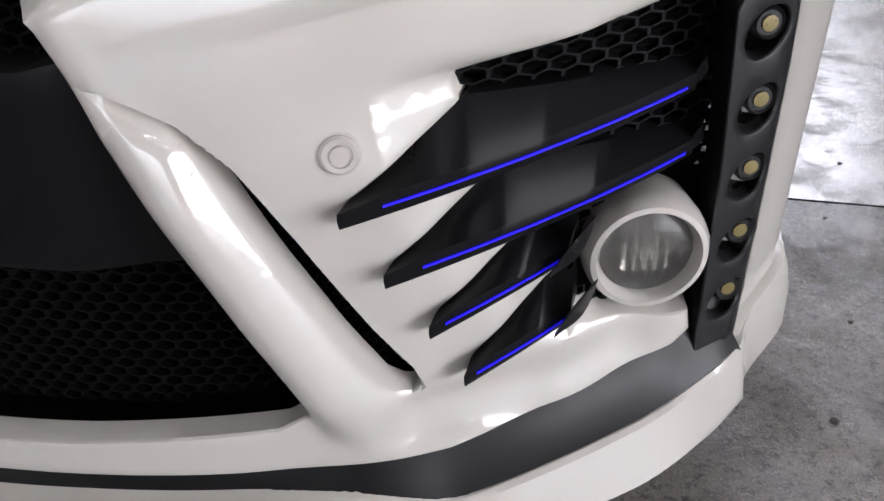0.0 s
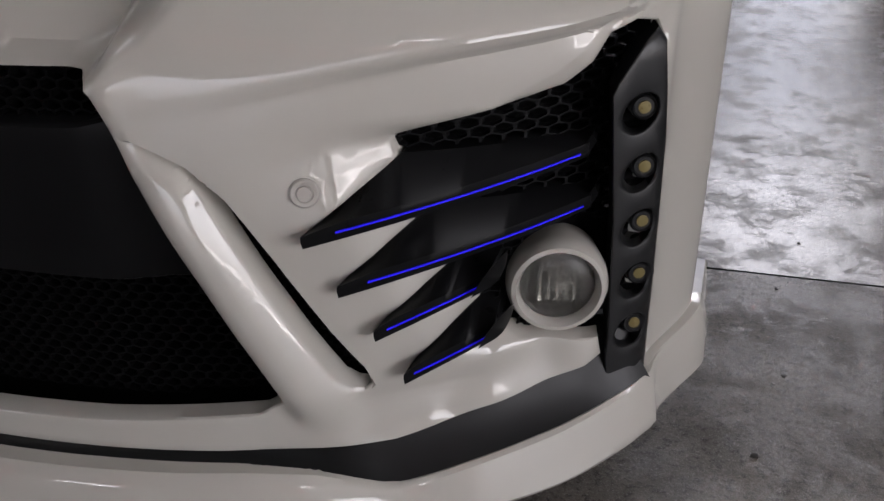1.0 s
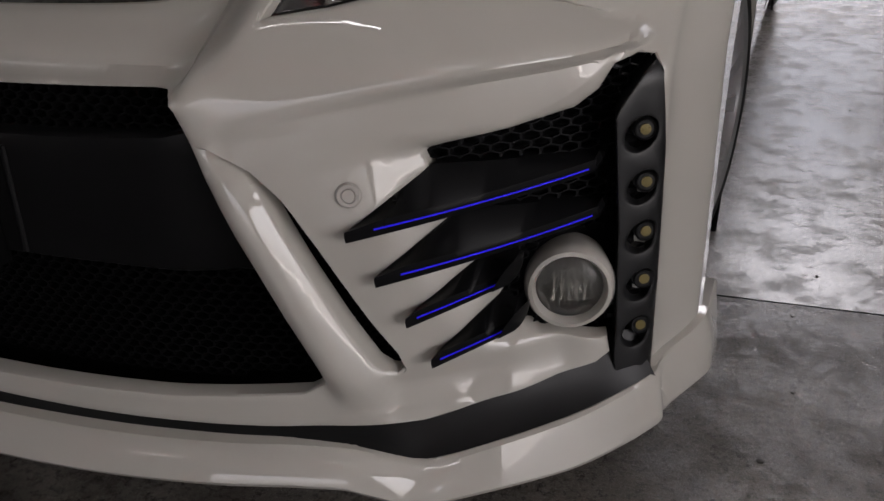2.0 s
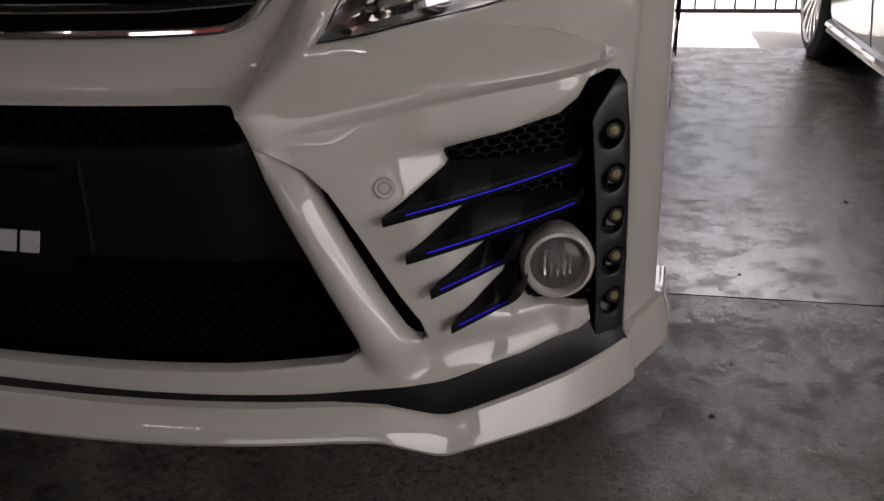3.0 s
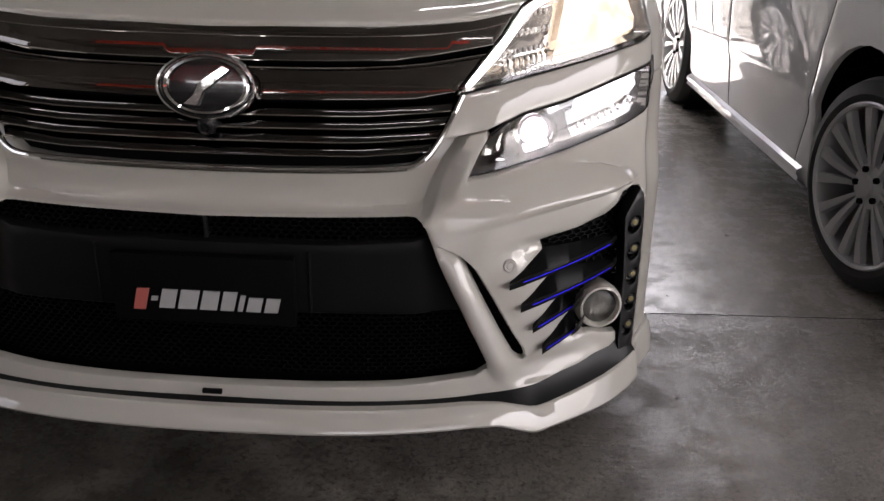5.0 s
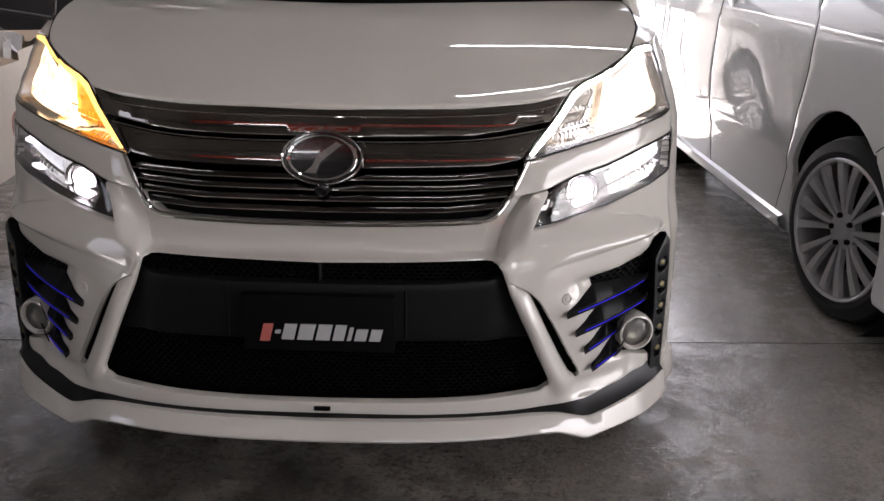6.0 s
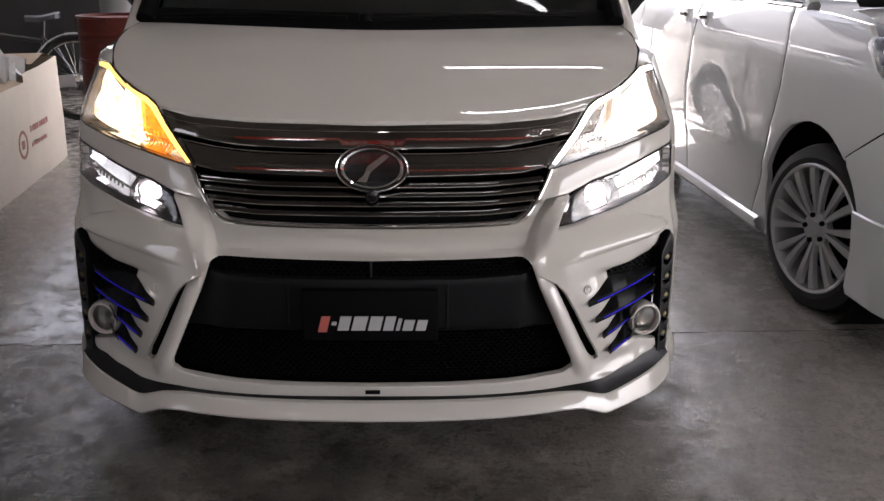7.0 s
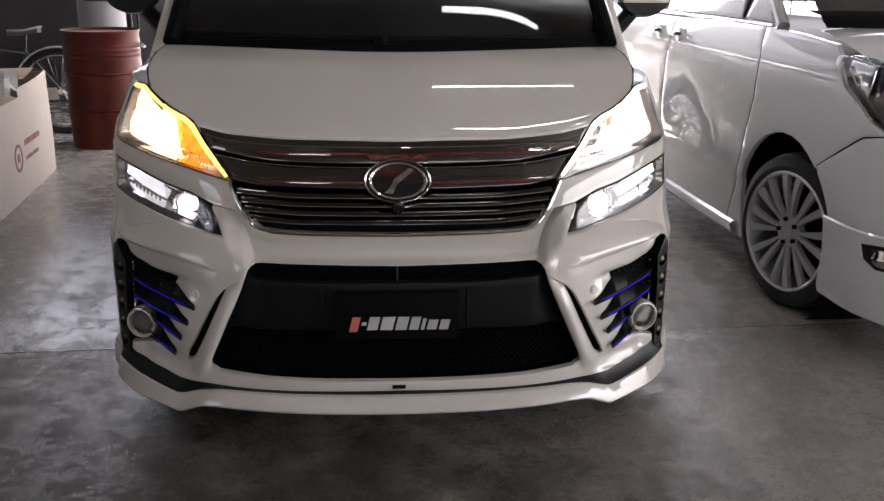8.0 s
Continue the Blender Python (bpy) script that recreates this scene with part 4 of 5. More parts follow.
part("front_camera", spun([(0.020, -0.03), (0.020, 0.0), (0.016, 0.008), (0.010, 0.010), (0.009, 0.006), (0.0, 0.007)], m, 24), GLOSSBLACK, van, "small black parking camera")

# ---- headlamps ----
LAMPSHELL = simple("grey_lamp_shell", (0.60, 0.59, 0.58), 0.16, 0.9, 0, 0.3, 40)
def headlamp(outline, s, name, label):
    poly = [(s * x, z) for x, z in outline][::s]
    big = [(s * (x + (0.004 if x > 0.7 else -0.004)), z) for x, z in outline][::s]
    lamp = part(name, plate(rounded(poly), [], on_skin(0.085), 0.01, 0.04, 0.02, 0.002), LAMPSHELL, van, label)
    wall_rails = [[tuple(q) for q in skin(resampled(poly + poly[:1], 0.015, False), o)[0]] for o in (0.004, 0.09)]
    part("housing", loft(wall_rails, 160), LAMPSHELL, lamp)
    part("seal", sweep([tuple(q) for q in skin(resampled(poly, 0.015), 0.001)[0]], 0.0028, 6, close=True), GLOSSBLACK, lamp)
    lens = part("lens", plate(poly, [], on_skin(-0.002), 0.004, 0.03, 0.015, 0.003), LENS, lamp, "clear polycarbonate lens")
    lens.visible_shadow = False
    return lamp


for s in (1, -1):
    low = headlamp(LOW_LAMP, s, "main_headlamp", "clear headlamp with a lit projector")
    m = facing((s * 0.635, -0.275, 0.715), (s * 0.12, -0.99, 0.0))
    part("projector_ring", spun([(0.047, -0.05), (0.046, 0.0), (0.042, 0.006), (0.036, 0.002), (0.033, -0.01)], m, 40), CHROME, low, "chrome ring")
    part("projector", spun([(0.027, -0.010), (0.026, -0.002), (0.018, 0.006), (0.0, 0.009)], m, 32), COOLLAMP, low, "lit projector lens")
    part("projector_bowl", spun([(0.033, -0.006), (0.027, -0.010), (0.020, -0.016), (0.0, -0.018)], m, 32), DARKCHROME, low)
    for k, (x0, z0, x1, z1) in enumerate(((0.54, 0.665, 0.575, 0.735), (0.557, 0.668, 0.595, 0.748))):
        part("chrome_fin", loft([[tuple(spot(s * (x0 + (x1 - x0) * t), z0 + (z1 - z0) * t, o + 0.01 * math.sin(t * 3))) for t in np.linspace(0, 1, 8)] for o in (0.02, 0.03, 0.07)], 10), CHROME, low)
    poly = [(s * x, z) for x, z in ((0.705, 0.722), (0.85, 0.762), (0.893, 0.795), (0.885, 0.812), (0.80, 0.792), (0.715, 0.768))][::s]
    part("position_lamp", plate(poly, [], on_skin(0.05), 0.006, 0.02, 0.01, 0.003), SIDELAMP, low, "lit white side lamp")
    m3 = facing(tuple(spot(s * 0.825, 0.782, 0.036)), (s * 0.3, -0.95, 0.0))
    part("side_bulb", spun([(0.0, -0.010), (0.010, -0.007), (0.013, 0.0), (0.010, 0.005), (0.0, 0.007)], m3, 20, squash=(1.9, 0.75)), COOLLAMP, low, "glowing white bulb")
    for k in range(9):
        x = 0.725 + 0.016 * k
        part("reflector_rib", sweep([spot(s * x, 0.698 + 0.18 * (x - 0.7), 0.045), spot(s * x, 0.724 + 0.25 * (x - 0.73), 0.045)], 0.003, 6), CHROME, low)
    part("lower_reflector", loft([[tuple(spot(s * x, 0.655 + 0.24 * (x - 0.53) + dz, o)) for x in np.linspace(0.53, 0.90, 20)] for dz, o in ((0.006, 0.012), (0.016, 0.05), (0.05, 0.08))], 20), CHROME, low)

    up = headlamp(UP_LAMP, s, "upper_headlamp", "upper headlamp with a lit strip along its top edge")
    strip = [(0.885, 1.040), (0.82, 1.038), (0.745, 1.012), (0.68, 0.986), (0.630, 0.967), (0.603, 0.947), (0.574, 0.903), (0.535, 0.855), (0.497, 0.815)]
    part("light_strip", sweep([tuple(spot(s * x, z, 0.010)) for x, z in resampled(rounded(strip, 2, closed=False), 0.02, False)], 0.0075, 8), WHITELED if s > 0 else AMBERLED, up,
         "glowing white strip" if s > 0 else "glowing amber strip")
    poly = [(s * x, z) for x, z in ((0.665, 0.860), (0.78, 0.878), (0.892, 0.905), (0.918, 0.965), (0.918, 1.015), (0.88, 1.034), (0.79, 1.016), (0.69, 0.975))][::s]
    part("main_beam", plate(poly, [], on_skin(0.04), 0.006, 0.03, 0.02, 0.003), WARMLAMP if s > 0 else AMBERBEAM, up, "brightly lit warm white reflector" if s > 0 else "brightly lit amber reflector")
    poly = [(s * x, z) for x, z in ((0.535, 0.835), (0.655, 0.860), (0.672, 0.958), (0.625, 0.948))][::s]
    part("turn_lamp", plate(poly, [], on_skin(0.065), 0.006, 0.03, 0.02, 0.003), CHROME if s > 0 else AMBERLAMP, up, "ribbed chrome reflector" if s > 0 else "lit amber turn signal")
    for k in range(3):
        z = 0.858 + 0.034 * k
        for j in range(9):
            x = 0.565 + 0.011 * j + 0.4 * (z - 0.86)
            if x < 0.655:
                part("reflector_rib", sweep([spot(s * x, z + 0.15 * (x - 0.56), 0.06), spot(s * x, z + 0.15 * (x - 0.56) + 0.012, 0.055)], 0.0028, 6), CHROME if s > 0 else AMBERLAMP, up)
    part("lower_reflector", loft([[tuple(spot(s * x, 0.812 + 0.20 * (x - 0.51) + dz, o)) for x in np.linspace(0.51, 0.90, 20)] for dz, o in ((0.005, 0.010), (0.014, 0.05), (0.04, 0.075))], 20), CHROME, up)

    # wing
    fender = [(0.452, 0.719), (0.500, 0.727), (0.541, 0.734), (0.575, 0.748), (0.61, 0.763), (0.69, 0.780), (0.79, 0.809), (0.868, 0.829), (0.925, 0.841), (0.945, 0.803),
              (1.00, 0.803), (1.26, 0.803), (1.32, 0.76), (1.42, 0.80), (1.53, 0.81), (1.68, 0.79), (1.80, 0.72), (1.87, 0.63), (1.91, 0.50), (1.92, 0.20), (2.00, 0.18),
              (2.02, 1.06), (1.6, 1.075), (1.25, 1.07), (1.0, 1.066), (0.935, 1.054), (0.931, 1.022), (0.928, 0.96), (0.897, 0.892), (0.85, 0.873), (0.757, 0.854), (0.62, 0.829), (0.50, 0.803), (0.492, 0.800), (0.472, 0.755)]
    poly = [(s * x, z) for x, z in fender][::s]
    part("wing", plate(poly, [], on_skin(0.0), 0.02, 0.05, 0.02, 0.004), PAINT, van)

# ---- bonnet, windscreen, cabin ----
def across(points):
    return [(-x, y, z) for x, y, z in reversed(points[1:])] + points


BONNET = [
    [(0, -0.356, 0.900), (0.33, -0.340, 0.905), (0.5, -0.300, 0.915), (0.588, -0.262, 0.935)],
    [(0, -0.364, 0.924), (0.33, -0.347, 0.927), (0.5, -0.307, 0.937), (0.592, -0.266, 0.957)],
    [(0, -0.352, 0.938), (0.33, -0.335, 0.941), (0.5, -0.295, 0.949), (0.61, -0.246, 0.972)],
    [(0, -0.29, 0.978), (0.36, -0.265, 0.983), (0.56, -0.225, 0.990), (0.685, -0.19, 1.006)],
    [(0, -0.16, 1.040), (0.38, -0.14, 1.046), (0.62, -0.105, 1.050), (0.75, -0.11, 1.046)],
    [(0, -0.03, 1.090), (0.38, 0.0, 1.098), (0.65, 0.04, 1.100), (0.785, 0.02, 1.092)],
    [(0, 0.06, 1.118), (0.4, 0.10, 1.127), (0.66, 0.16, 1.130), (0.786, 0.15, 1.128)],
    [(0, 0.11, 1.132), (0.4, 0.15, 1.141), (0.66, 0.22, 1.144), (0.775, 0.27, 1.143)],
    [(0, 0.12, 1.120), (0.4, 0.16, 1.130), (0.66, 0.23, 1.134), (0.775, 0.28, 1.133)]]


def spline_rails(rails, steps):
    """More rails between the given ones, on smooth curves."""
    n = 41
    rows = []
    for rail in rails:
        p = np.array(rounded(across(rail), 3, closed=False), float)
        s = np.r_[0, np.cumsum(np.linalg.norm(np.diff(p, axis=0), axis=1))]
        rows.append(np.column_stack([np.interp(np.linspace(0, s[-1], n), s, p[:, k]) for k in range(3)]))
    rows = np.array(rows)
    out = []
    for i in range(len(rows) - 1):
        a, b, c, d = rows[max(i - 1, 0)], rows[i], rows[i + 1], rows[min(i + 2, len(rows) - 1)]
        for t in np.arange(steps) / steps:
            out.append(0.5 * (2 * b + (c - a) * t + (2 * a - 5 * b + 4 * c - d) * t * t + (3 * b - a - 3 * c + d) * t ** 3))
    out.append(rows[-1])
    return [[tuple(q) for q in r] for r in out]


part("bonnet", loft(spline_rails(BONNET, 4), 61), PAINT, van, "smooth pearl white bonnet")
for s in (1, -1):
    seam = [(0.70, -0.185, 1.006), (0.757, -0.11, 1.042), (0.792, 0.02, 1.088), (0.793, 0.15, 1.124), (0.783, 0.28, 1.140)]
    edge = [tuple(skin([(u, z)], 0.0)[0][0]) for u, z in ((0.80, 1.050), (0.90, 1.056), (1.02, 1.068), (1.18, 1.073), (1.40, 1.075))]
    mids = [tuple(np.array(a) * 0.45 + np.array(b) * 0.55 + np.array((0.0, 0, 0.006))) for a, b in zip(seam, edge)]
    rails = [[(x, y, z - 0.03) for x, y, z in seam], seam, mids, edge]
    part("wing_top", loft([[(s * x, y, z) for x, y, z in r] for r in rails], 24), PAINT, van)
    part("bonnet_gap", sweep([(s * (x - 0.001), y, z + 0.0005) for x, y, z in seam], 0.0028, 6), MATT, van)
    # pillars, doors and mirrors
    part("pillar", sweep([(s * 0.815, 0.22, 1.06), (s * 0.80, 0.31, 1.15), (s * 0.762, 0.58, 1.42), (s * 0.712, 0.92, 1.76)], [0.030, 0.030, 0.030, 0.035], 12), PAINT, van, "white windscreen pillar")
    part("screen_surround", sweep([(s * 0.762, 0.262, 1.15), (s * 0.725, 0.53, 1.41), (s * 0.675, 0.88, 1.75)], [0.030, 0.028, 0.030], 10), MATT, van)
    part("sail_panel", loft([[(s * 0.83, 0.30, 1.09), (s * 0.875, 0.60, 1.10), (s * 0.892, 0.90, 1.10)], [(s * 0.79, 0.42, 1.24), (s * 0.84, 0.62, 1.26), (s * 0.862, 0.90, 1.27)], [(s * 0.755, 0.64, 1.46), (s * 0.80, 0.78, 1.47), (s * 0.82, 0.90, 1.48)]], 10), GLOSSBLACK, van)
    flat = [(0.85, 0.20), (2.85, 0.20)] + [(3.30 - 0.40 * math.cos(t), 0.335 + 0.40 * math.sin(t)) for t in np.linspace(-0.3, math.pi + 0.3, 22)] + [(3.75, 0.20), (4.32, 0.25), (4.34, 1.10), (0.85, 1.10)]
    part("side_body", plate(flat, [], lambda p: (np.column_stack([s * np.interp(p[:, 1], [0.16, 0.30, 0.7, 1.0, 1.1], [0.875, 0.912, 0.918, 0.908, 0.886]), p[:, 0], p[:, 1]]), np.tile((-s, 0.0, 0.0), (len(p), 1))), 0.02, 0.06, 0.03, 0.004), PAINT, van)
    for y in (1.93, 2.83):
        part("door_seam", box(*sorted((s * 0.914, s * 0.921)), y - 0.003, y + 0.003, 0.24, 1.06), MATT, van)
    part("waist_moulding", sweep([(s * 0.893, y, 1.108) for y in (0.86, 2.0, 3.2, 4.3)], 0.010, 6), CHROME, van)
    part("front_arch_liner", spun([(0.410, 0.02), (0.410, 0.34), (0.0, 0.36)], facing((s * 0.915, 0.45, 0.335), (-s, 0, 0)), 32), MATT, van)
    part("rear_arch_liner", spun([(0.405, 0.04), (0.405, 0.30), (0.0, 0.32)], facing((s * 0.90, 3.30, 0.335), (-s, 0, 0)), 32), MATT, van)
    side = [[(s * x, y, z) for y in (0.85, 1.6, 2.6, 3.6, 4.2, 4.34)] for x, z in ((0.888, 1.098), (0.80, 1.55), (0.72, 1.82), (0.60, 1.88))]
    part("upper_body", loft(side, 20), PAINT, van)
    glassy = [[(s * x, y, z) for y in (0.75, 1.6, 2.6, 3.6, 4.1)] for x, z in ((0.892, 1.12), (0.815, 1.53), (0.74, 1.79))]
    part("side_window", loft([[(x, y, z) for x, y, z in r] for r in glassy], 12), GLOSSBLACK, van)
    mm = pose(s * 0.955, 0.56, 1.318)
    part("mirror", spun([(0.0, -0.075), (0.06, -0.068), (0.095, -0.04), (0.11, 0.0), (0.10, 0.05), (0.0, 0.055)], mm @ pose(0, 0, 0, 90, 0, 0), 24, squash=(0.92, 0.80)), PAINT, van, "white door mirror")
    mb = spun([(0.0, -0.078), (0.065, -0.070), (0.099, -0.04), (0.114, 0.0), (0.104, 0.052), (0.0, 0.058)], mm @ pose(0, 0, 0, 90, 0, 0), 24, squash=(0.92, 0.80))
    for v in mb.verts:
        v.co.z = min(v.co.z, 1.285)
    part("mirror_base", mb, BLACK, van, "black lower half of the mirror")
    part("mirror_foot", sweep([(s * 0.86, 0.60, 1.17), (s * 0.92, 0.58, 1.25)], 0.03, 8), BLACK, van)

WIND = [[(0, 0.10, 1.125), (0.4, 0.145, 1.133), (0.66, 0.215, 1.137), (0.785, 0.285, 1.135)],
        [(0, 0.34, 1.36), (0.4, 0.37, 1.362), (0.62, 0.43, 1.362), (0.745, 0.50, 1.36)],
        [(0, 0.62, 1.60), (0.4, 0.65, 1.60), (0.60, 0.69, 1.60), (0.71, 0.74, 1.59)],
        [(0, 0.90, 1.80), (0.4, 0.92, 1.80), (0.58, 0.94, 1.79), (0.67, 0.96, 1.77)]]
part("windscreen", loft(spline_rails(WIND, 3), 41), WINDOW, van, "dark tinted windscreen")
cowl = [[(0, y, z), (0.4, y + 0.04, z + 0.008), (0.66, y + 0.11, z + 0.010), (0.79, y + 0.18, z + 0.008)] for y, z in ((0.085, 1.115), (0.11, 1.136), (0.15, 1.175), (0.16, 1.178))]
part("cowl", loft(spline_rails(cowl, 2), 41), MATT, van, "black cowl under the windscreen")
for x0, y0, x1, y1 in ((-0.05, 0.115, 0.62, 0.205), (-0.70, 0.225, -0.10, 0.13)):
    z0 = 1.165
    part("wiper", sweep([(x0, y0, z0), ((x0 + x1) / 2, (y0 + y1) / 2 - 0.012, z0 + 0.012), (x1, y1, z0 + 0.006)], [0.006, 0.009, 0.005], 8), MATT, van)
part("wiper_pivot", spun([(0.0, 0.02), (0.02, 0.012), (0.024, -0.01)], pose(-0.04, 0.125, 1.170), 16), MATT, van)
part("dashboard", loft([[(-0.72, y, z), (0, y - 0.05, z + 0.02), (0.72, y, z)] for y, z in ((0.30, 1.10), (0.55, 1.17), (0.85, 1.15), (0.9, 0.9))], 12), BLACK, van)
part("roof", loft([[(-0.66, y, z - 0.04), (-0.4, y, z), (0, y, z + 0.015), (0.4, y, z), (0.66, y, z - 0.04)] for y, z in ((0.92, 1.81), (1.6, 1.89), (3.4, 1.89), (4.2, 1.84))], 14), PAINT, van)
part("tailgate", loft([[(-0.86, 4.30, z), (0, 4.36, z), (0.86, 4.30, z)] for z in (0.2, 0.6, 1.1, 1.84)], 8), PAINT, van)
part("underbody", box(-0.80, 0.80, -0.30, 4.2, 0.17, 0.24, 0.02), MATT, van)
part("wheel_housing", box(-0.60, 0.60, 0.0, 0.95, 0.24, 1.0), MATT, van)


def wheel(parent, m, radius=0.335, width=0.225, rim_r=0.254, spokes=8):
    """A road wheel; its outer face looks along the pose's z axis."""
    w = part("wheel", spun([(rim_r - 0.012, -width / 2 + 0.01), (rim_r + 0.022, -width / 2), (radius - 0.012, -width / 2 + 0.02), (radius, -width / 4), (radius, width / 4),
                            (radius - 0.012, width / 2 - 0.02), (rim_r + 0.028, width / 2), (rim_r + 0.008, width / 2 - 0.004), (rim_r, width / 2 - 0.012), (rim_r, 0.0)], m, 56), RUBBER, parent, "black road tyre")
    part("rim", spun([(rim_r + 0.008, width / 2 - 0.006), (rim_r + 0.002, width / 2 + 0.001), (rim_r - 0.008, width / 2 - 0.004), (rim_r - 0.014, width / 2 - 0.03), (rim_r - 0.02, -0.06)], m, 56), SILVER, w, "silver alloy rim")
    part("brake", spun([(0.0, 0.0), (0.15, 0.0), (0.15, -0.02), (0.22, -0.03)], m, 32), MATT, w)
    for k in range(spokes):
        for side in (-1, 1):
            a0, a1 = math.tau * k / spokes + side * 0.125, math.tau * k / spokes + side * 0.185
            rails = []
            for dw, h in ((-0.0125, 0.0), (-0.0105, 0.020), (0.0105, 0.020), (0.0125, 0.0)):
                rail = []
                for t in np.linspace(0, 1, 5):
                    rr, aa = 0.055 + (rim_r - 0.067) * t, a0 + (a1 - a0) * t
                    wd = dw * (0.55 + 1.0 * t)
                    p = Vector((rr * math.cos(aa) - wd * math.sin(aa), rr * math.sin(aa) + wd * math.cos(aa), width / 2 - 0.045 + h + 0.018 * math.sin(t * math.pi * 0.6)))
                    rail.append(tuple(m @ p))
                rails.append(rail)
            part("spoke", loft(rails, 5, closed=True, cap=True), SILVER, w)
    part("hub", spun([(0.075, width / 2 - 0.05), (0.070, width / 2 - 0.026), (0.035, width / 2 - 0.022), (0.032, width / 2 - 0.012), (0.0, width / 2 - 0.010)], m, 32), SILVER, w)
    for k in range(5):
        a = math.tau * (k + 0.5) / 5
        part("wheel_nut", spun([(0.010, 0.0), (0.010, 0.018), (0.0, 0.020)], m @ Matrix.Translation((0.054 * math.cos(a), 0.054 * math.sin(a), width / 2 - 0.03)), 6), MATT, w)
    return w


for s in (1, -1):
    for y in (0.45, 3.30):
        # the front wheels are turned a little
        wheel(van, facing((s * (0.760 if y < 1 else 0.80), y, 0.335), (s, -0.18 * s if y < 1 else 0, 0)))


# ---- the white people carrier beside it ----
SIDE_Z = (0.10, 0.17, 0.25, 0.45, 0.50, 0.70, 0.95, 1.08, 1.16, 1.30, 1.60, 1.80, 1.90)
SIDE_X = (0.09, 0.045, 0.020, 0.004, -0.012, -0.022, -0.012, 0.010, 0.042, 0.085, 0.19, 0.29, 0.50)
NOSE_R, NOSE_V = 0.42, -0.46


def flank(p, off=0.0):
    """Places on the second car's side; its nose turns in past NOSE_V."""
    p = np.asarray(p, float)
    v, z = p[:, 0], p[:, 1]
    run = np.clip(NOSE_V - v, 0, None)
    arc = NOSE_R * 1.45
    th = np.minimum(run, arc) / NOSE_R
    rest = np.maximum(run - arc, 0)
    x = np.interp(z, SIDE_Z, SIDE_X) + NOSE_R * (1 - np.cos(th)) + rest * math.sin(1.45)
    y = np.maximum(v, NOSE_V) - NOSE_R * np.sin(th) - rest * math.cos(1.45)
    lean = 0.10 * np.clip(z - 0.7, 0, 0.6) * np.sin(th)
    y = y + lean
    back = np.column_stack([np.cos(th), np.sin(th), 0 * z])
    return np.column_stack([x, y, z]) + back * off, back


def on_flank(off=0.0):
    return lambda p: flank(p, off)


def arch(cv, r, a0, a1, n=14):
    return [(cv + r * math.cos(a), 0.335 + r * math.sin(a)) for a in np.linspace(a0, a1, n)]


mpv = thing("people_carrier", "white people carrier with many-spoked alloy wheels parked alongside", "car", pose(1.665, 0.69, 0, 0, 0, 3.3))
mpv_paint = PAINT2


def panel(name, outline, material=None, thick=0.02, off=0.0, label="", r=0.001, step=0.05):
    return part(name, plate(outline, [], on_flank(off), thick, step, 0.02, r), material or mpv_paint, mpv, label)


FRONT_ARCH = (0.01, 0.42)
DOOR_LINE = [(0.425, 1.165), (0.372, 1.05), (0.352, 0.95), (0.352, 0.85), (0.375, 0.74), (0.428, 0.57), (0.50, 0.40), (0.585, 0.235)]
LAMP_LOW = [(-0.257, 1.100), (-0.250, 1.072), (-0.338, 1.002), (-0.525, 0.912), (-0.62, 0.852)]
panel("front_wing", DOOR_LINE + [(0.60, 0.165), (0.42, 0.165)] + arch(*FRONT_ARCH, -0.2, math.pi - 0.89) + [(-0.39, 0.754), (-0.535, 0.838)] + LAMP_LOW[::-1] + [(-0.2, 1.135), (0.1, 1.155)], label="white front wing", step=0.035)
panel("front_bumper", [(-0.263, 0.676)] + arch(*FRONT_ARCH, math.pi - 0.82, math.pi - 0.40, 6) + [(-0.352, 0.49), (-0.355, 0.38), (-0.335, 0.26), (-0.305, 0.168), (-0.50, 0.16), (-0.70, 0.15), (-1.9, 0.15), (-1.9, 0.84), (-1.2, 0.835), (-0.85, 0.828),
       (-0.632, 0.848), (-0.540, 0.832), (-0.393, 0.747)], label="white front bumper", step=0.035)
door = panel("front_door", [(x + 0.0035, z) for x, z in DOOR_LINE] + [(1.49, 0.235), (1.497, 0.60), (1.50, 1.145), (1.0, 1.16)], label="white front door", step=0.04)
rear = panel("sliding_door", [(1.5035, 1.145), (1.5005, 0.60), (1.4935, 0.235), (2.20, 0.24)] + arch(2.65, 0.40, math.pi + 0.15, math.pi * 0.62) + [(2.50, 1.14)], label="white sliding door", step=0.04)
panel("rear_quarter", arch(2.65, 0.40, math.pi * 0.60, -0.25) + [(3.10, 0.22), (3.60, 0.24), (3.62, 1.14), (2.507, 1.14)], label="white rear quarter panel")
panel("inner_shell", [(2.22, 0.25), (0.45, 0.24)] + arch(0.01, 0.425, -0.22, math.pi + 0.1) + [(-0.5, 0.2), (-1.2, 0.2), (-1.2, 0.80), (-0.55, 0.80), (-0.28, 1.0), (-0.2, 1.1), (3.5, 1.1), (3.5, 0.8)] + arch(2.65, 0.405, 0.6, math.pi + 0.15), MATT, 0.004, 0.028)
part("sill", loft([[(x, y, z) for y in (0.50, 1.2, 2.24)] for x, z in ((0.03, 0.245), (0.005, 0.232), (0.0, 0.215), (0.012, 0.205), (0.006, 0.190), (0.03, 0.165), (0.12, 0.16))], 12), PAINT2, mpv, "white sill with two ribs")
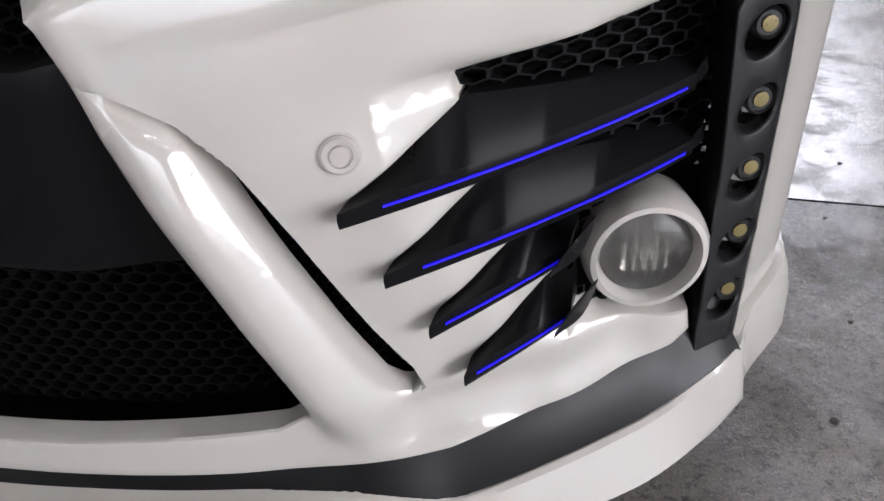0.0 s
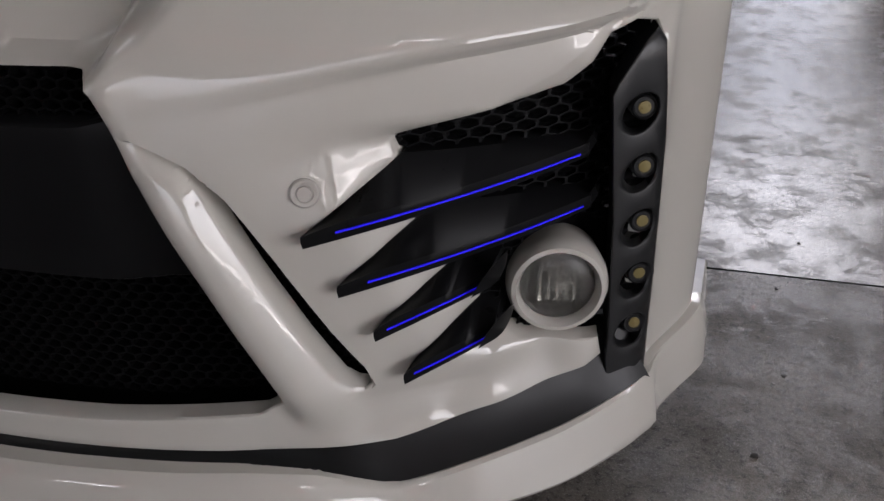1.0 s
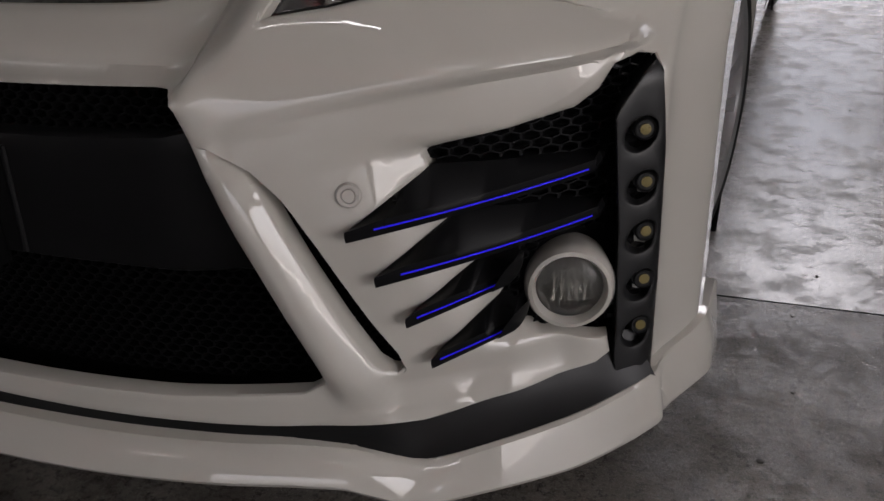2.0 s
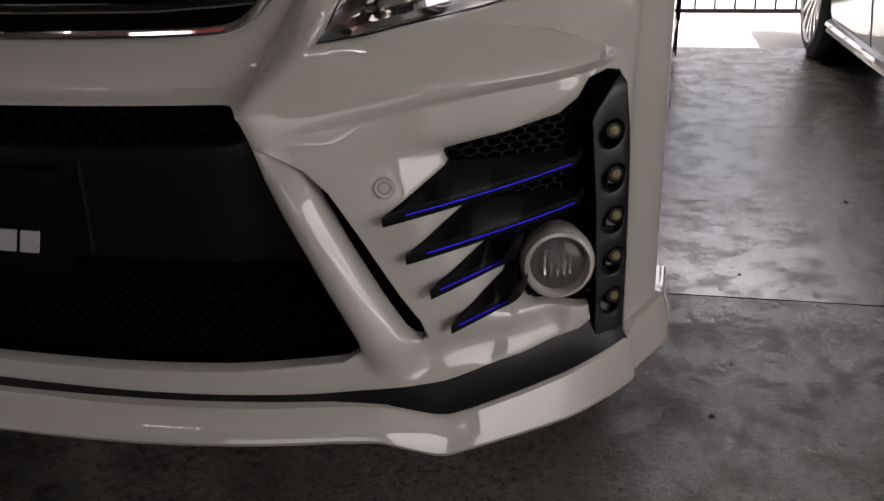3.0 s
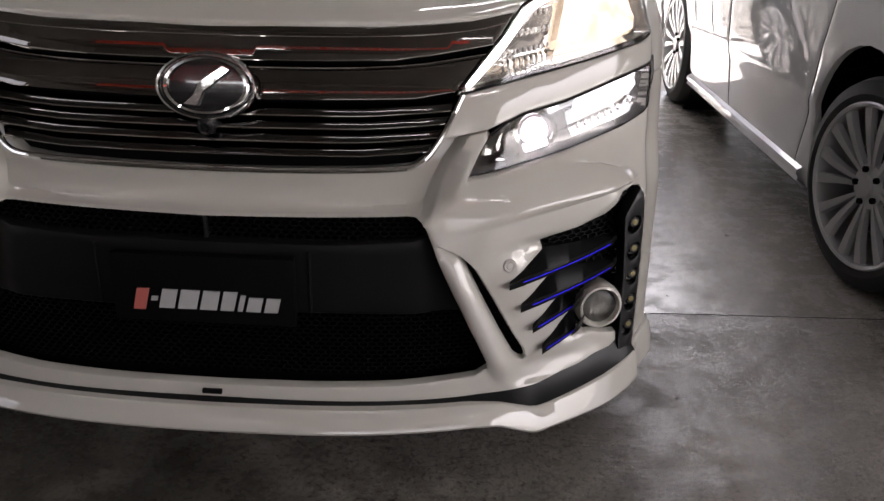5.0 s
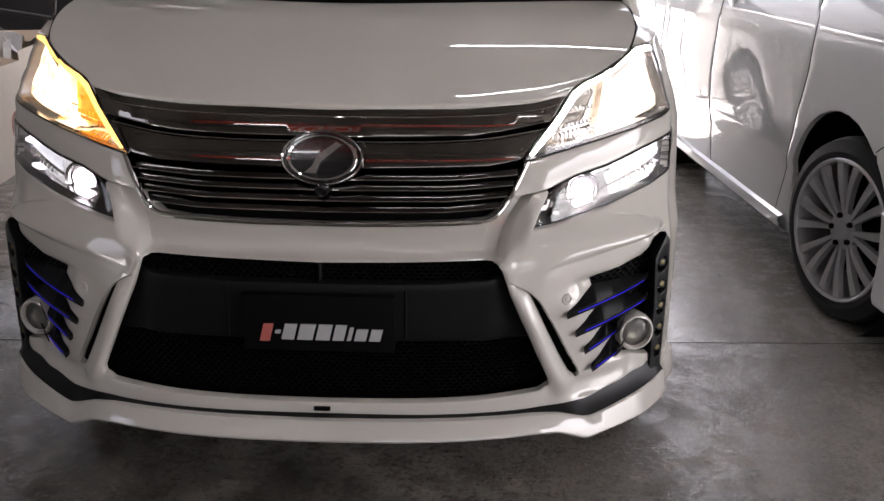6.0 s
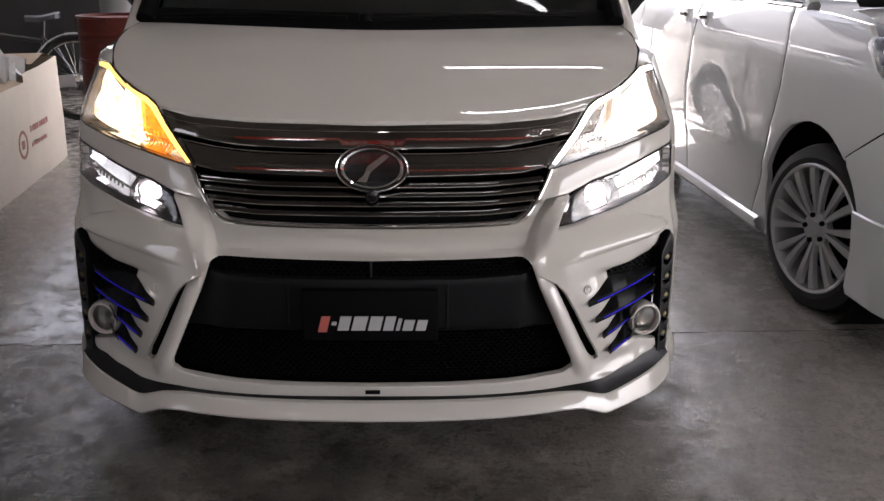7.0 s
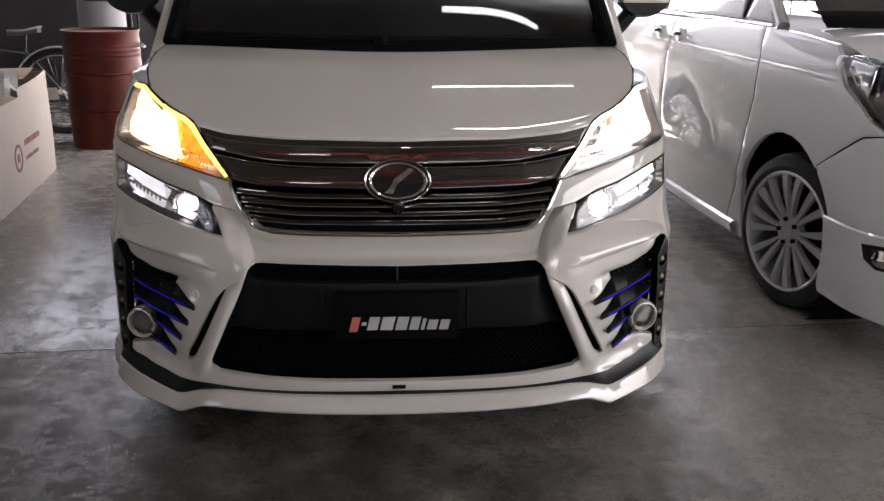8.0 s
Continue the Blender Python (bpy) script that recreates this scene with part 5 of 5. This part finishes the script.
part("skirt", loft([[tuple(flank([(v, z)], o)[0][0]) for v in np.linspace(-0.352 + dv, -1.8, 40)] for z, o, dv in ((0.500, 0.001, 0), (0.494, -0.008, 0), (0.47, -0.012, -0.002), (0.35, -0.016, -0.003), (0.20, -0.022, 0.036), (0.165, -0.018, 0.05), (0.155, 0.02, 0.05))], 50), PAINT2, mpv, "white bumper skirt")
for seam in (DOOR_LINE, [(1.5018, 1.145), (1.4988, 0.60), (1.492, 0.235)], [(-0.263, 0.674), (-0.392, 0.7505), (-0.538, 0.835), (-0.62, 0.850)]):
    part("panel_seam", sweep([tuple(flank([(v + 0.0017, z)], 0.0012)[0][0]) for v, z in resampled(seam, 0.03, False)], 0.0026, 6), MATT, mpv)
# glass
panel("quarter_window", [(0.36, 1.185), (0.40, 1.28), (0.62, 1.40), (0.66, 1.19)], GLOSSBLACK, 0.01)
panel("front_window", [(0.70, 1.185), (0.70, 1.42), (0.95, 1.62), (1.68, 1.66), (1.70, 1.18)], GLOSSBLACK, 0.01, label="dark side window")
panel("rear_window", [(1.78, 1.18), (1.78, 1.66), (2.8, 1.66), (3.5, 1.62), (3.55, 1.18)], GLOSSBLACK, 0.01, label="dark side window")
part("window_trim", sweep([(0.042, 0.36, 1.172), (0.044, 1.0, 1.170), (0.046, 2.0, 1.16), (0.046, 3.5, 1.16)], 0.007, 8), CHROME, mpv)
part("a_pillar", sweep([(0.06, 0.30, 1.17), (0.10, 0.55, 1.36), (0.22, 0.98, 1.70)], [0.028, 0.026, 0.03], 10), PAINT2, mpv)
part("upper_side", loft([[(x, y, z) for y in (y0, 1.5, 3.62)] for x, z, y0 in ((0.06, 1.165, 0.34), (0.10, 1.30, 0.42), (0.205, 1.60, 0.90), (0.30, 1.80, 1.15), (0.50, 1.89, 1.3), (0.95, 1.92, 1.3))], 12), PAINT2, mpv)
part("cabin_core", box(0.20, 1.65, -0.40, 3.5, 0.28, 1.08, 0.05), MATT, mpv)
part("bonnet", loft([[(x, y0 + dy * (x - 0.95) ** 2, z - 0.05 * ((x - 0.95) / 0.9) ** 2) for x in np.linspace(0.06, 1.80, 14)] for y0, dy, z in
                     ((-0.93, 0.42, 0.93), (-0.90, 0.42, 0.99), (-0.75, 0.30, 1.075), (-0.45, 0.12, 1.155), (-0.15, 0.05, 1.215), (-0.05, 0.05, 1.225))], 24), PAINT2, mpv, "white bonnet")
part("windscreen", loft([[(x, y0 + 0.22 * (x - 0.95) ** 2, z) for x in np.linspace(0.10 + i, 1.80 - i, 12)] for y0, z, i in ((-0.12, 1.20, 0.0), (0.30, 1.46, 0.05), (0.85, 1.78, 0.16))], 16), GLOSSBLACK, mpv, "dark windscreen")
part("scuttle", loft([[(x, y0 + 0.10 * (x - 0.95) ** 2, z) for x in np.linspace(0.05, 1.85, 12)] for y0, z in ((-0.16, 1.19), (-0.10, 1.235), (0.0, 1.25))], 16), MATT, mpv)
part("far_side", loft([[(1.85, y, z) for y in (-0.5, 3.6)] for z in (0.2, 1.1, 1.15)], 6), PAINT2, mpv)
part("nose", loft([[(x, -0.86 + 0.05 * (z - 0.3), z) for x in (0.35, 0.95, 1.5, 1.8)] for z in (0.2, 0.5, 0.9)], 8), PAINT2, mpv)
part("arch_liner", spun([(0.392, 0.05), (0.40, 0.30), (0.0, 0.32)], facing((0, 0, 0.335), (1, 0, 0)), 40), MATT, mpv)
part("arch_liner", spun([(0.397, 0.05), (0.40, 0.30), (0.0, 0.32)], facing((0, 2.65, 0.335), (1, 0, 0)), 40), MATT, mpv)
for y, turn in ((0.0, -0.20), (2.65, 0.0)):
    wheel(mpv, facing((0.115, y, 0.335), (-1, turn, 0)))
# door pulls
for y0, dr in ((1.365, door), (1.68, rear)):
    part("door_recess", spun([(0.0, 0.006), (0.045, 0.004), (0.055, -0.001)], facing((-0.001, y0, 1.065), (-1, 0, 0)), 24, squash=(1, 0.8)), SILVER, dr)
    part("door_pull", sweep([(-0.015, y0 - 0.075, 1.067), (-0.040, y0 - 0.045, 1.070), (-0.042, y0 + 0.03, 1.070), (-0.014, y0 + 0.075, 1.067)], [0.010, 0.012, 0.012, 0.010], 10), CHROME, dr, "chrome door handle")
# headlamp and fog lamp
HL = [(-0.253, 1.100), (-0.246, 1.072), (-0.334, 1.004), (-0.522, 0.914), (-0.622, 0.856), (-0.85, 0.832), (-1.15, 0.840), (-1.15, 0.98), (-0.85, 1.05), (-0.56, 1.083), (-0.43, 1.098), (-0.33, 1.103)]
lamp = panel("headlamp", HL, GLOSSBLACK, 0.01, 0.05, "unlit headlamp with chrome internals")
panel_lens = part("lens", plate(HL, [], on_flank(-0.002), 0.004, 0.04, 0.02, 0.003), LENS, lamp, "clear lens")
panel_lens.visible_shadow = False
part("chrome_strip", sweep([tuple(flank([(v, z)], 0.012)[0][0]) for v, z in ((-0.27, 1.075), (-0.355, 0.995), (-0.535, 0.905), (-0.63, 0.865), (-0.80, 0.852), (-1.1, 0.86))], 0.008, 8), CHROME, lamp)
part("reflector", plate([(-0.30, 1.085), (-0.30, 1.05), (-0.37, 1.0), (-0.47, 0.965), (-0.47, 1.075)], [], on_flank(0.035), 0.006, 0.03, 0.02, 0.003), CHROME, lamp)
for k in range(3):
    v, z = -0.58 - 0.12 * k, 0.965
    p, b = flank([(v, z)], 0.03)
    part("projector", spun([(0.040, -0.02), (0.042, 0.01), (0.034, 0.012), (0.026, 0.02), (0.0, 0.026)], facing(tuple(p[0]), tuple(-b[0])), 24), CHROME if k % 2 else DARKCHROME, lamp)
fog2 = part("fog_lamp", plate([(-0.588, 0.455), (-0.60, 0.40), (-0.65, 0.370), (-0.80, 0.375), (-0.82, 0.46), (-0.70, 0.468)], [], on_flank(-0.018), 0.006, 0.03, 0.015, 0.003), GLOSSBLACK, mpv, "small fog lamp")
p, b = flank([(-0.67, 0.418)], -0.024)
part("fog_lens", spun([(0.035, -0.004), (0.030, 0.004), (0.0, 0.010)], facing(tuple(p[0]), tuple(-b[0])), 24), CHROME, fog2)

# ---- yard fence ----
FENCE = simple("dark_fence_paint", (0.012, 0.012, 0.012), 0.6, 0, 0, 0.2, 20, 0, 300, 0.2)
fence = thing("fence", "thin dark steel railing at the edge of the yard", "fence", pose(0.9, 5.0, 0, 0, 0, 2))
for z in (0.010, 1.15):
    part("rail", box(-3.02, 4.6, -0.012, 0.012, z - 0.012, z + 0.012, 0.002), FENCE, fence)
for k in range(60):
    part("picket", sweep([(-2.95 + 0.127 * k, 0, 0.0), (-2.95 + 0.127 * k, 0, 1.20)], 0.0075, 6), FENCE, fence)
for x in (-3.02, 4.6):
    part("post", box(x - 0.02, x + 0.02, -0.02, 0.02, -0.02, 1.24, 0.003), FENCE, fence)


# ---- left side: drum, bicycle, carton ----
def rust_red():
    m, nt, b = nodes_of("red_drum_paint")
    n = noise_of(nt, 5, 8, 0.7)
    c = mix_colours(nt, ramp_of(nt, n, [(0.45, (0, 0, 0)), (0.7, (1, 1, 1))]), (0.105, 0.014, 0.008), (0.050, 0.009, 0.006))
    c = mix_colours(nt, ramp_of(nt, noise_of(nt, 40, 6), [(0.68, (0, 0, 0)), (0.74, (1, 1, 1))]), c, (0.30, 0.22, 0.18))
    nt.links.new(c, b.inputs["Base Color"])
    b.inputs["Roughness"].default_value = 0.40
    b.inputs["Specular IOR Level"].default_value = 0.28
    bump_of(nt, b, n, 0.3, 0.006)
    return m


RED = rust_red()
CARD = simple("brown_cardboard", (0.68, 0.61, 0.52), 0.85, 0, 0, 0.10, 5, 0.15, 120)
CARDIN = simple("cardboard_inside", (0.42, 0.32, 0.22), 0.9, 0, 0, 0.15, 5)
FOAM = simple("white_wrap", (0.80, 0.79, 0.77), 0.7, 0, 0, 0.08, 12, 0.3, 40)
GREYMETAL = simple("grey_sheet_metal", (0.28, 0.28, 0.29), 0.5, 0.2, 0, 0.15, 3)
STAMP = simple("faded_red_print", (0.36, 0.16, 0.13), 0.8)

drum = thing("oil_drum", "dented rust-red steel oil drum", "drum", pose(-2.25, 4.52, 0))
prof = [(0.0, 0.012), (0.270, 0.012), (0.282, 0.0), (0.290, 0.004), (0.286, 0.02)]
for h in (0.28, 0.30, 0.32, 0.56, 0.58, 0.60):
    prof += [(0.286, h - 0.012), (0.297 if h in (0.30, 0.58) else 0.291, h)]
for h in (0.70, 0.735, 0.77, 0.805):
    prof += [(0.285, h - 0.014), (0.290, h)]
prof += [(0.286, 0.86), (0.288, 0.885), (0.296, 0.890), (0.296, 0.902), (0.286, 0.904), (0.280, 0.885)]
db = spun(prof, None, 48)
for v in db.verts:
    k = noise.noise(v.co * 3.5)
    v.co.x *= 1 + 0.012 * k
    v.co.y *= 1 + 0.012 * k
part("shell", db, RED, drum, "rust-red ribbed shell")
part("lid", spun([(0.283, 0.886), (0.27, 0.880), (0.0, 0.880)], None, 48), RED, drum)
part("handle", sweep([(0.285, -0.06, 0.80), (0.33, -0.05, 0.77), (0.33, 0.03, 0.77), (0.285, 0.05, 0.80)], 0.008, 8), GREYMETAL, drum, "bent wire handle")
part("bung", spun([(0.035, 0.88), (0.035, 0.895), (0.0, 0.898)], pose(0.16, -0.1, 0), 16), GREYMETAL, drum)

bike = thing("bicycle", "old dark bicycle leaning behind the carton", "bicycle", pose(-2.73, 4.98, 0, 0, -4, 6))


def bike_wheel(cx):
    w = part("wheel", sweep([(cx + 0.335 * math.cos(a), 0, 0.36 + 0.335 * math.sin(a)) for a in np.linspace(0, math.tau, 48, endpoint=False)], 0.024, 8, close=True), RUBBER, bike)
    part("rim", sweep([(cx + 0.305 * math.cos(a), 0, 0.36 + 0.305 * math.sin(a)) for a in np.linspace(0, math.tau, 48, endpoint=False)], 0.012, 6, close=True), CHROME, w, "bright rim")
    part("hub", sweep([(cx, -0.05, 0.36), (cx, 0.05, 0.36)], 0.022, 10), CHROME, w)
    for k in range(28):
        a = math.tau * k / 28
        part("spoke", sweep([(cx + 0.02 * math.cos(a + 0.8), 0.03 * (-1) ** k, 0.36 + 0.02 * math.sin(a + 0.8)), (cx + 0.30 * math.cos(a), 0, 0.36 + 0.30 * math.sin(a))], 0.0016, 4), CHROME, w)
    part("mudguard", loft([[(cx + 0.375 * math.cos(a), y, 0.36 + 0.375 * math.sin(a) - dz) for a in np.linspace(0.1, 2.6, 24)] for y, dz in ((-0.032, 0.012), (-0.02, 0.0), (0.02, 0.0), (0.032, 0.012))], 24), SILVER, w)


bike_wheel(0.0)
bike_wheel(-1.08)
part("frame", sweep([(0, 0.0, 0.36), (-0.23, 0, 0.72), (-0.36, 0, 0.34), (0, 0, 0.36)], 0.016, 8), STEEL, bike)
part("frame_tube", sweep([(-0.23, 0, 0.68), (-0.86, 0, 0.82)], 0.017, 8), STEEL, bike)
part("frame_tube", sweep([(-0.36, 0, 0.34), (-0.87, 0, 0.80)], 0.018, 8), STEEL, bike)
part("fork", sweep([(-1.08, 0, 0.36), (-0.90, 0, 0.82), (-0.86, 0, 1.0)], 0.015, 8), STEEL, bike)
part("handlebar", sweep([(-0.72, -0.28, 1.04), (-0.86, -0.12, 1.02), (-0.86, 0.12, 1.02), (-0.72, 0.28, 1.04)], 0.012, 8), CHROME, bike)
part("seat_post", sweep([(-0.23, 0, 0.70), (-0.20, 0, 0.84)], 0.013, 8), STEEL, bike)
sb = loft([[(-0.34, -w * 0.25, 0.86 + h), (-0.22, -w * 0.5, 0.85 + h), (-0.09, -w, 0.87 + h), (-0.06, -w * 0.6, 0.87 + h)] for w, h in ((-0.09, -0.015), (-0.07, 0.02), (0.0, 0.035), (0.07, 0.02), (0.09, -0.015))], 10)
part("saddle", sb, simple("worn_grey_vinyl", (0.10, 0.10, 0.11), 0.5), bike, "worn dark saddle")
part("chain_guard", box(-0.38, -0.02, -0.06, -0.045, 0.30, 0.40, 0.01), SILVER, bike)
part("carrier_stay", sweep([(0.0, 0.03, 0.36), (-0.05, 0.03, 0.74), (0.28, 0.03, 0.76)], 0.007, 6), STEEL, bike)

carton = thing("carton", "long open brown cardboard carton full of wrapping", "box", pose(-2.36, 3.56, 0, 0, 0, 6.3))
W, L, H = 0.72, 1.95, 0.66
cb = bmesh.new()
box(-0.008, 0.0, -L, -0.75, 0.0, H - 0.05, bm=cb)
part("side_panel", cb, CARD, carton)
cb = loft([[(-0.008 + dx, y, z) for y in (-0.745, -0.5, -0.25, 0.0)] for dx, z in ((0, 0.0), (0.004, 0.3), (-0.004, H))] , 10)
for v in cb.verts:
    v.co.z *= 1 + 0.05 * (v.co.y + 0.745) / 0.745
    v.co.x += 0.012 * math.sin((v.co.y + 0.745) / 0.745 * math.pi)
part("side_panel", cb, CARD, carton)
part("side_panel", box(-W, -W + 0.008, -L, 0.0, 0.0, H), CARD, carton)
part("end_panel", box(-W + 0.008, -0.008, -0.008, 0.0, 0.0, H + 0.03), CARD, carton)
part("end_panel", box(-W + 0.008, -0.008, -L, -L + 0.008, 0.0, H), CARD, carton)
part("base", box(-W + 0.008, -0.008, -L + 0.008, -0.008, 0.004, 0.014), CARDIN, carton)
part("flap", loft([[(-0.01, -0.02, H + 0.03), (-0.60, -0.02, H + 0.03)], [(-0.03, -0.20, H + 0.07), (-0.55, -0.22, H + 0.06)], [(-0.05, -0.42, H + 0.02), (-0.5, -0.45, H + 0.03)]], 6), CARDIN, carton, "folded top flap")
part("flap", loft([[(0.0, -1.9, H - 0.05), (0.0, -0.80, H - 0.05)], [(-0.15, -1.9, H - 0.02), (-0.16, -0.85, H + 0.0)], [(-0.27, -1.85, H - 0.08), (-0.28, -0.9, H - 0.06)]], 8), CARDIN, carton)
rnd = random.Random(4)
for k in range(6):
    y0 = -0.45 - 0.22 * k
    rails = []
    for i in range(5):
        rails.append([(-0.06 - 0.11 * j + rnd.uniform(-0.02, 0.02), y0 - 0.05 * i + rnd.uniform(-0.02, 0.02), H + 0.03 + rnd.uniform(-0.07, 0.07) + 0.06 * math.sin(1.7 * i + j + k)) for j in range(6)])
    part("wrapping", loft(rails, 10), FOAM, carton, "crumpled white wrapping")
# print on the carton: a round mark and rows of bars
part("printed_mark", spun([(0.085, 0.0), (0.085, 0.002), (0.066, 0.002), (0.066, 0.0)], facing((0.001, -0.93, 0.26), (1, 0, 0)), 32), STAMP, carton)
part("printed_mark", box(0.001, 0.003, -0.955, -0.905, 0.235, 0.285, 0.0), STAMP, carton)
for z, h, y1 in ((0.315, 0.035, -0.42), (0.225, 0.022, -0.48)):
    for k in range(8):
        w = 0.028 + 0.01 * (k % 3)
        y = -0.80 + 0.047 * k
        if y < y1:
            part("printed_bar", box(0.010, 0.012, y, y + w, z, z + h, 0.0), STAMP, carton)

cab = thing("steel_tank", "grey sheet steel tank against the back wall", "tank", pose(-2.66, 6.1, 0))
part("shell", spun([(0.0, 0.0), (0.22, 0.0), (0.24, 0.05), (0.24, 1.50), (0.22, 1.56), (0.0, 1.6)], None, 32), GREYMETAL, cab)
for k in range(3):
    part("printed_bar", box(-0.10, 0.10, -0.246, -0.215, 1.18 - 0.06 * k, 1.205 - 0.06 * k, 0.0), STEEL, cab)

# ---- red banner across the hall behind the camera ----
BANNER = simple("red_banner_cloth", (0.72, 0.075, 0.045), 0.7, 0, 0, 0.08, 3)
LETTERWHITE = simple("white_lettering", (0.75, 0.74, 0.72), 0.6)
banner = thing("banner", "wide red banner with white lettering", "banner", pose(0.2, -5.0, 0.62))
cloth = part("cloth", plate([(-3.4, 2.33), (3.4, 2.33), (3.4, 2.73), (-3.4, 2.73)], [], lambda p: (np.column_stack([p[:, 0], 0.02 * np.sin(p[:, 0] * 3.1), p[:, 1]]), np.tile((0, -1.0, 0), (len(p), 1))), 0.004, 0.2, 0.2, 0.002), BANNER, banner)
lettering("CUSTOM MADE BODYKIT", LETTERWHITE, cloth, pose(0, 0.03, 2.53, 90, 0, 180), 0.34, 0.002, "lettering", 0.0, "white lettering")
for x in (-3.4, 3.4):
    part("cord", sweep([(x, 0, 2.72), (x, 0, 2.985)], 0.006, 6), STEEL, banner)


# ---- small litter on the floor ----
rnd = random.Random(11)
LITTER = simple("dark_litter", (0.05, 0.045, 0.04), 0.8, 0, 0, 0.4, 60)
for x, y, size in ((1.032, -0.09, 0.022), (1.07, 0.10, 0.014), (0.90, -0.32, 0.010), (1.40, 1.09, 0.03), (1.06, 0.35, 0.012), (1.10, 0.53, 0.014), (-1.75, 2.65, 0.02), (-1.55, 1.9, 0.015),
                   (1.25, 0.8, 0.012), (0.55, -0.75, 0.012), (0.2, -0.85, 0.010), (1.35, 0.25, 0.010), (1.5, -0.3, 0.012), (-1.3, 1.2, 0.012), (1.18, 1.7, 0.02), (-2.0, 3.2, 0.02)):
    bm = bmesh.new()
    size *= 0.26
    bmesh.ops.create_icosphere(bm, subdivisions=1, radius=size)
    for v in bm.verts:
        v.co += Vector((rnd.uniform(-1, 1), rnd.uniform(-1, 1), rnd.uniform(-1, 1))) * size * 0.35
        v.co.z = v.co.z * 0.35 + size * 0.30
    bit = part("litter", bm, LITTER, None)
    tagged(bit, "small dark flake of dirt on the concrete floor", "litter", "litter on the floor")
    bit.matrix_world = pose(x, y, 0, 0, 0, rnd.uniform(0, 360))
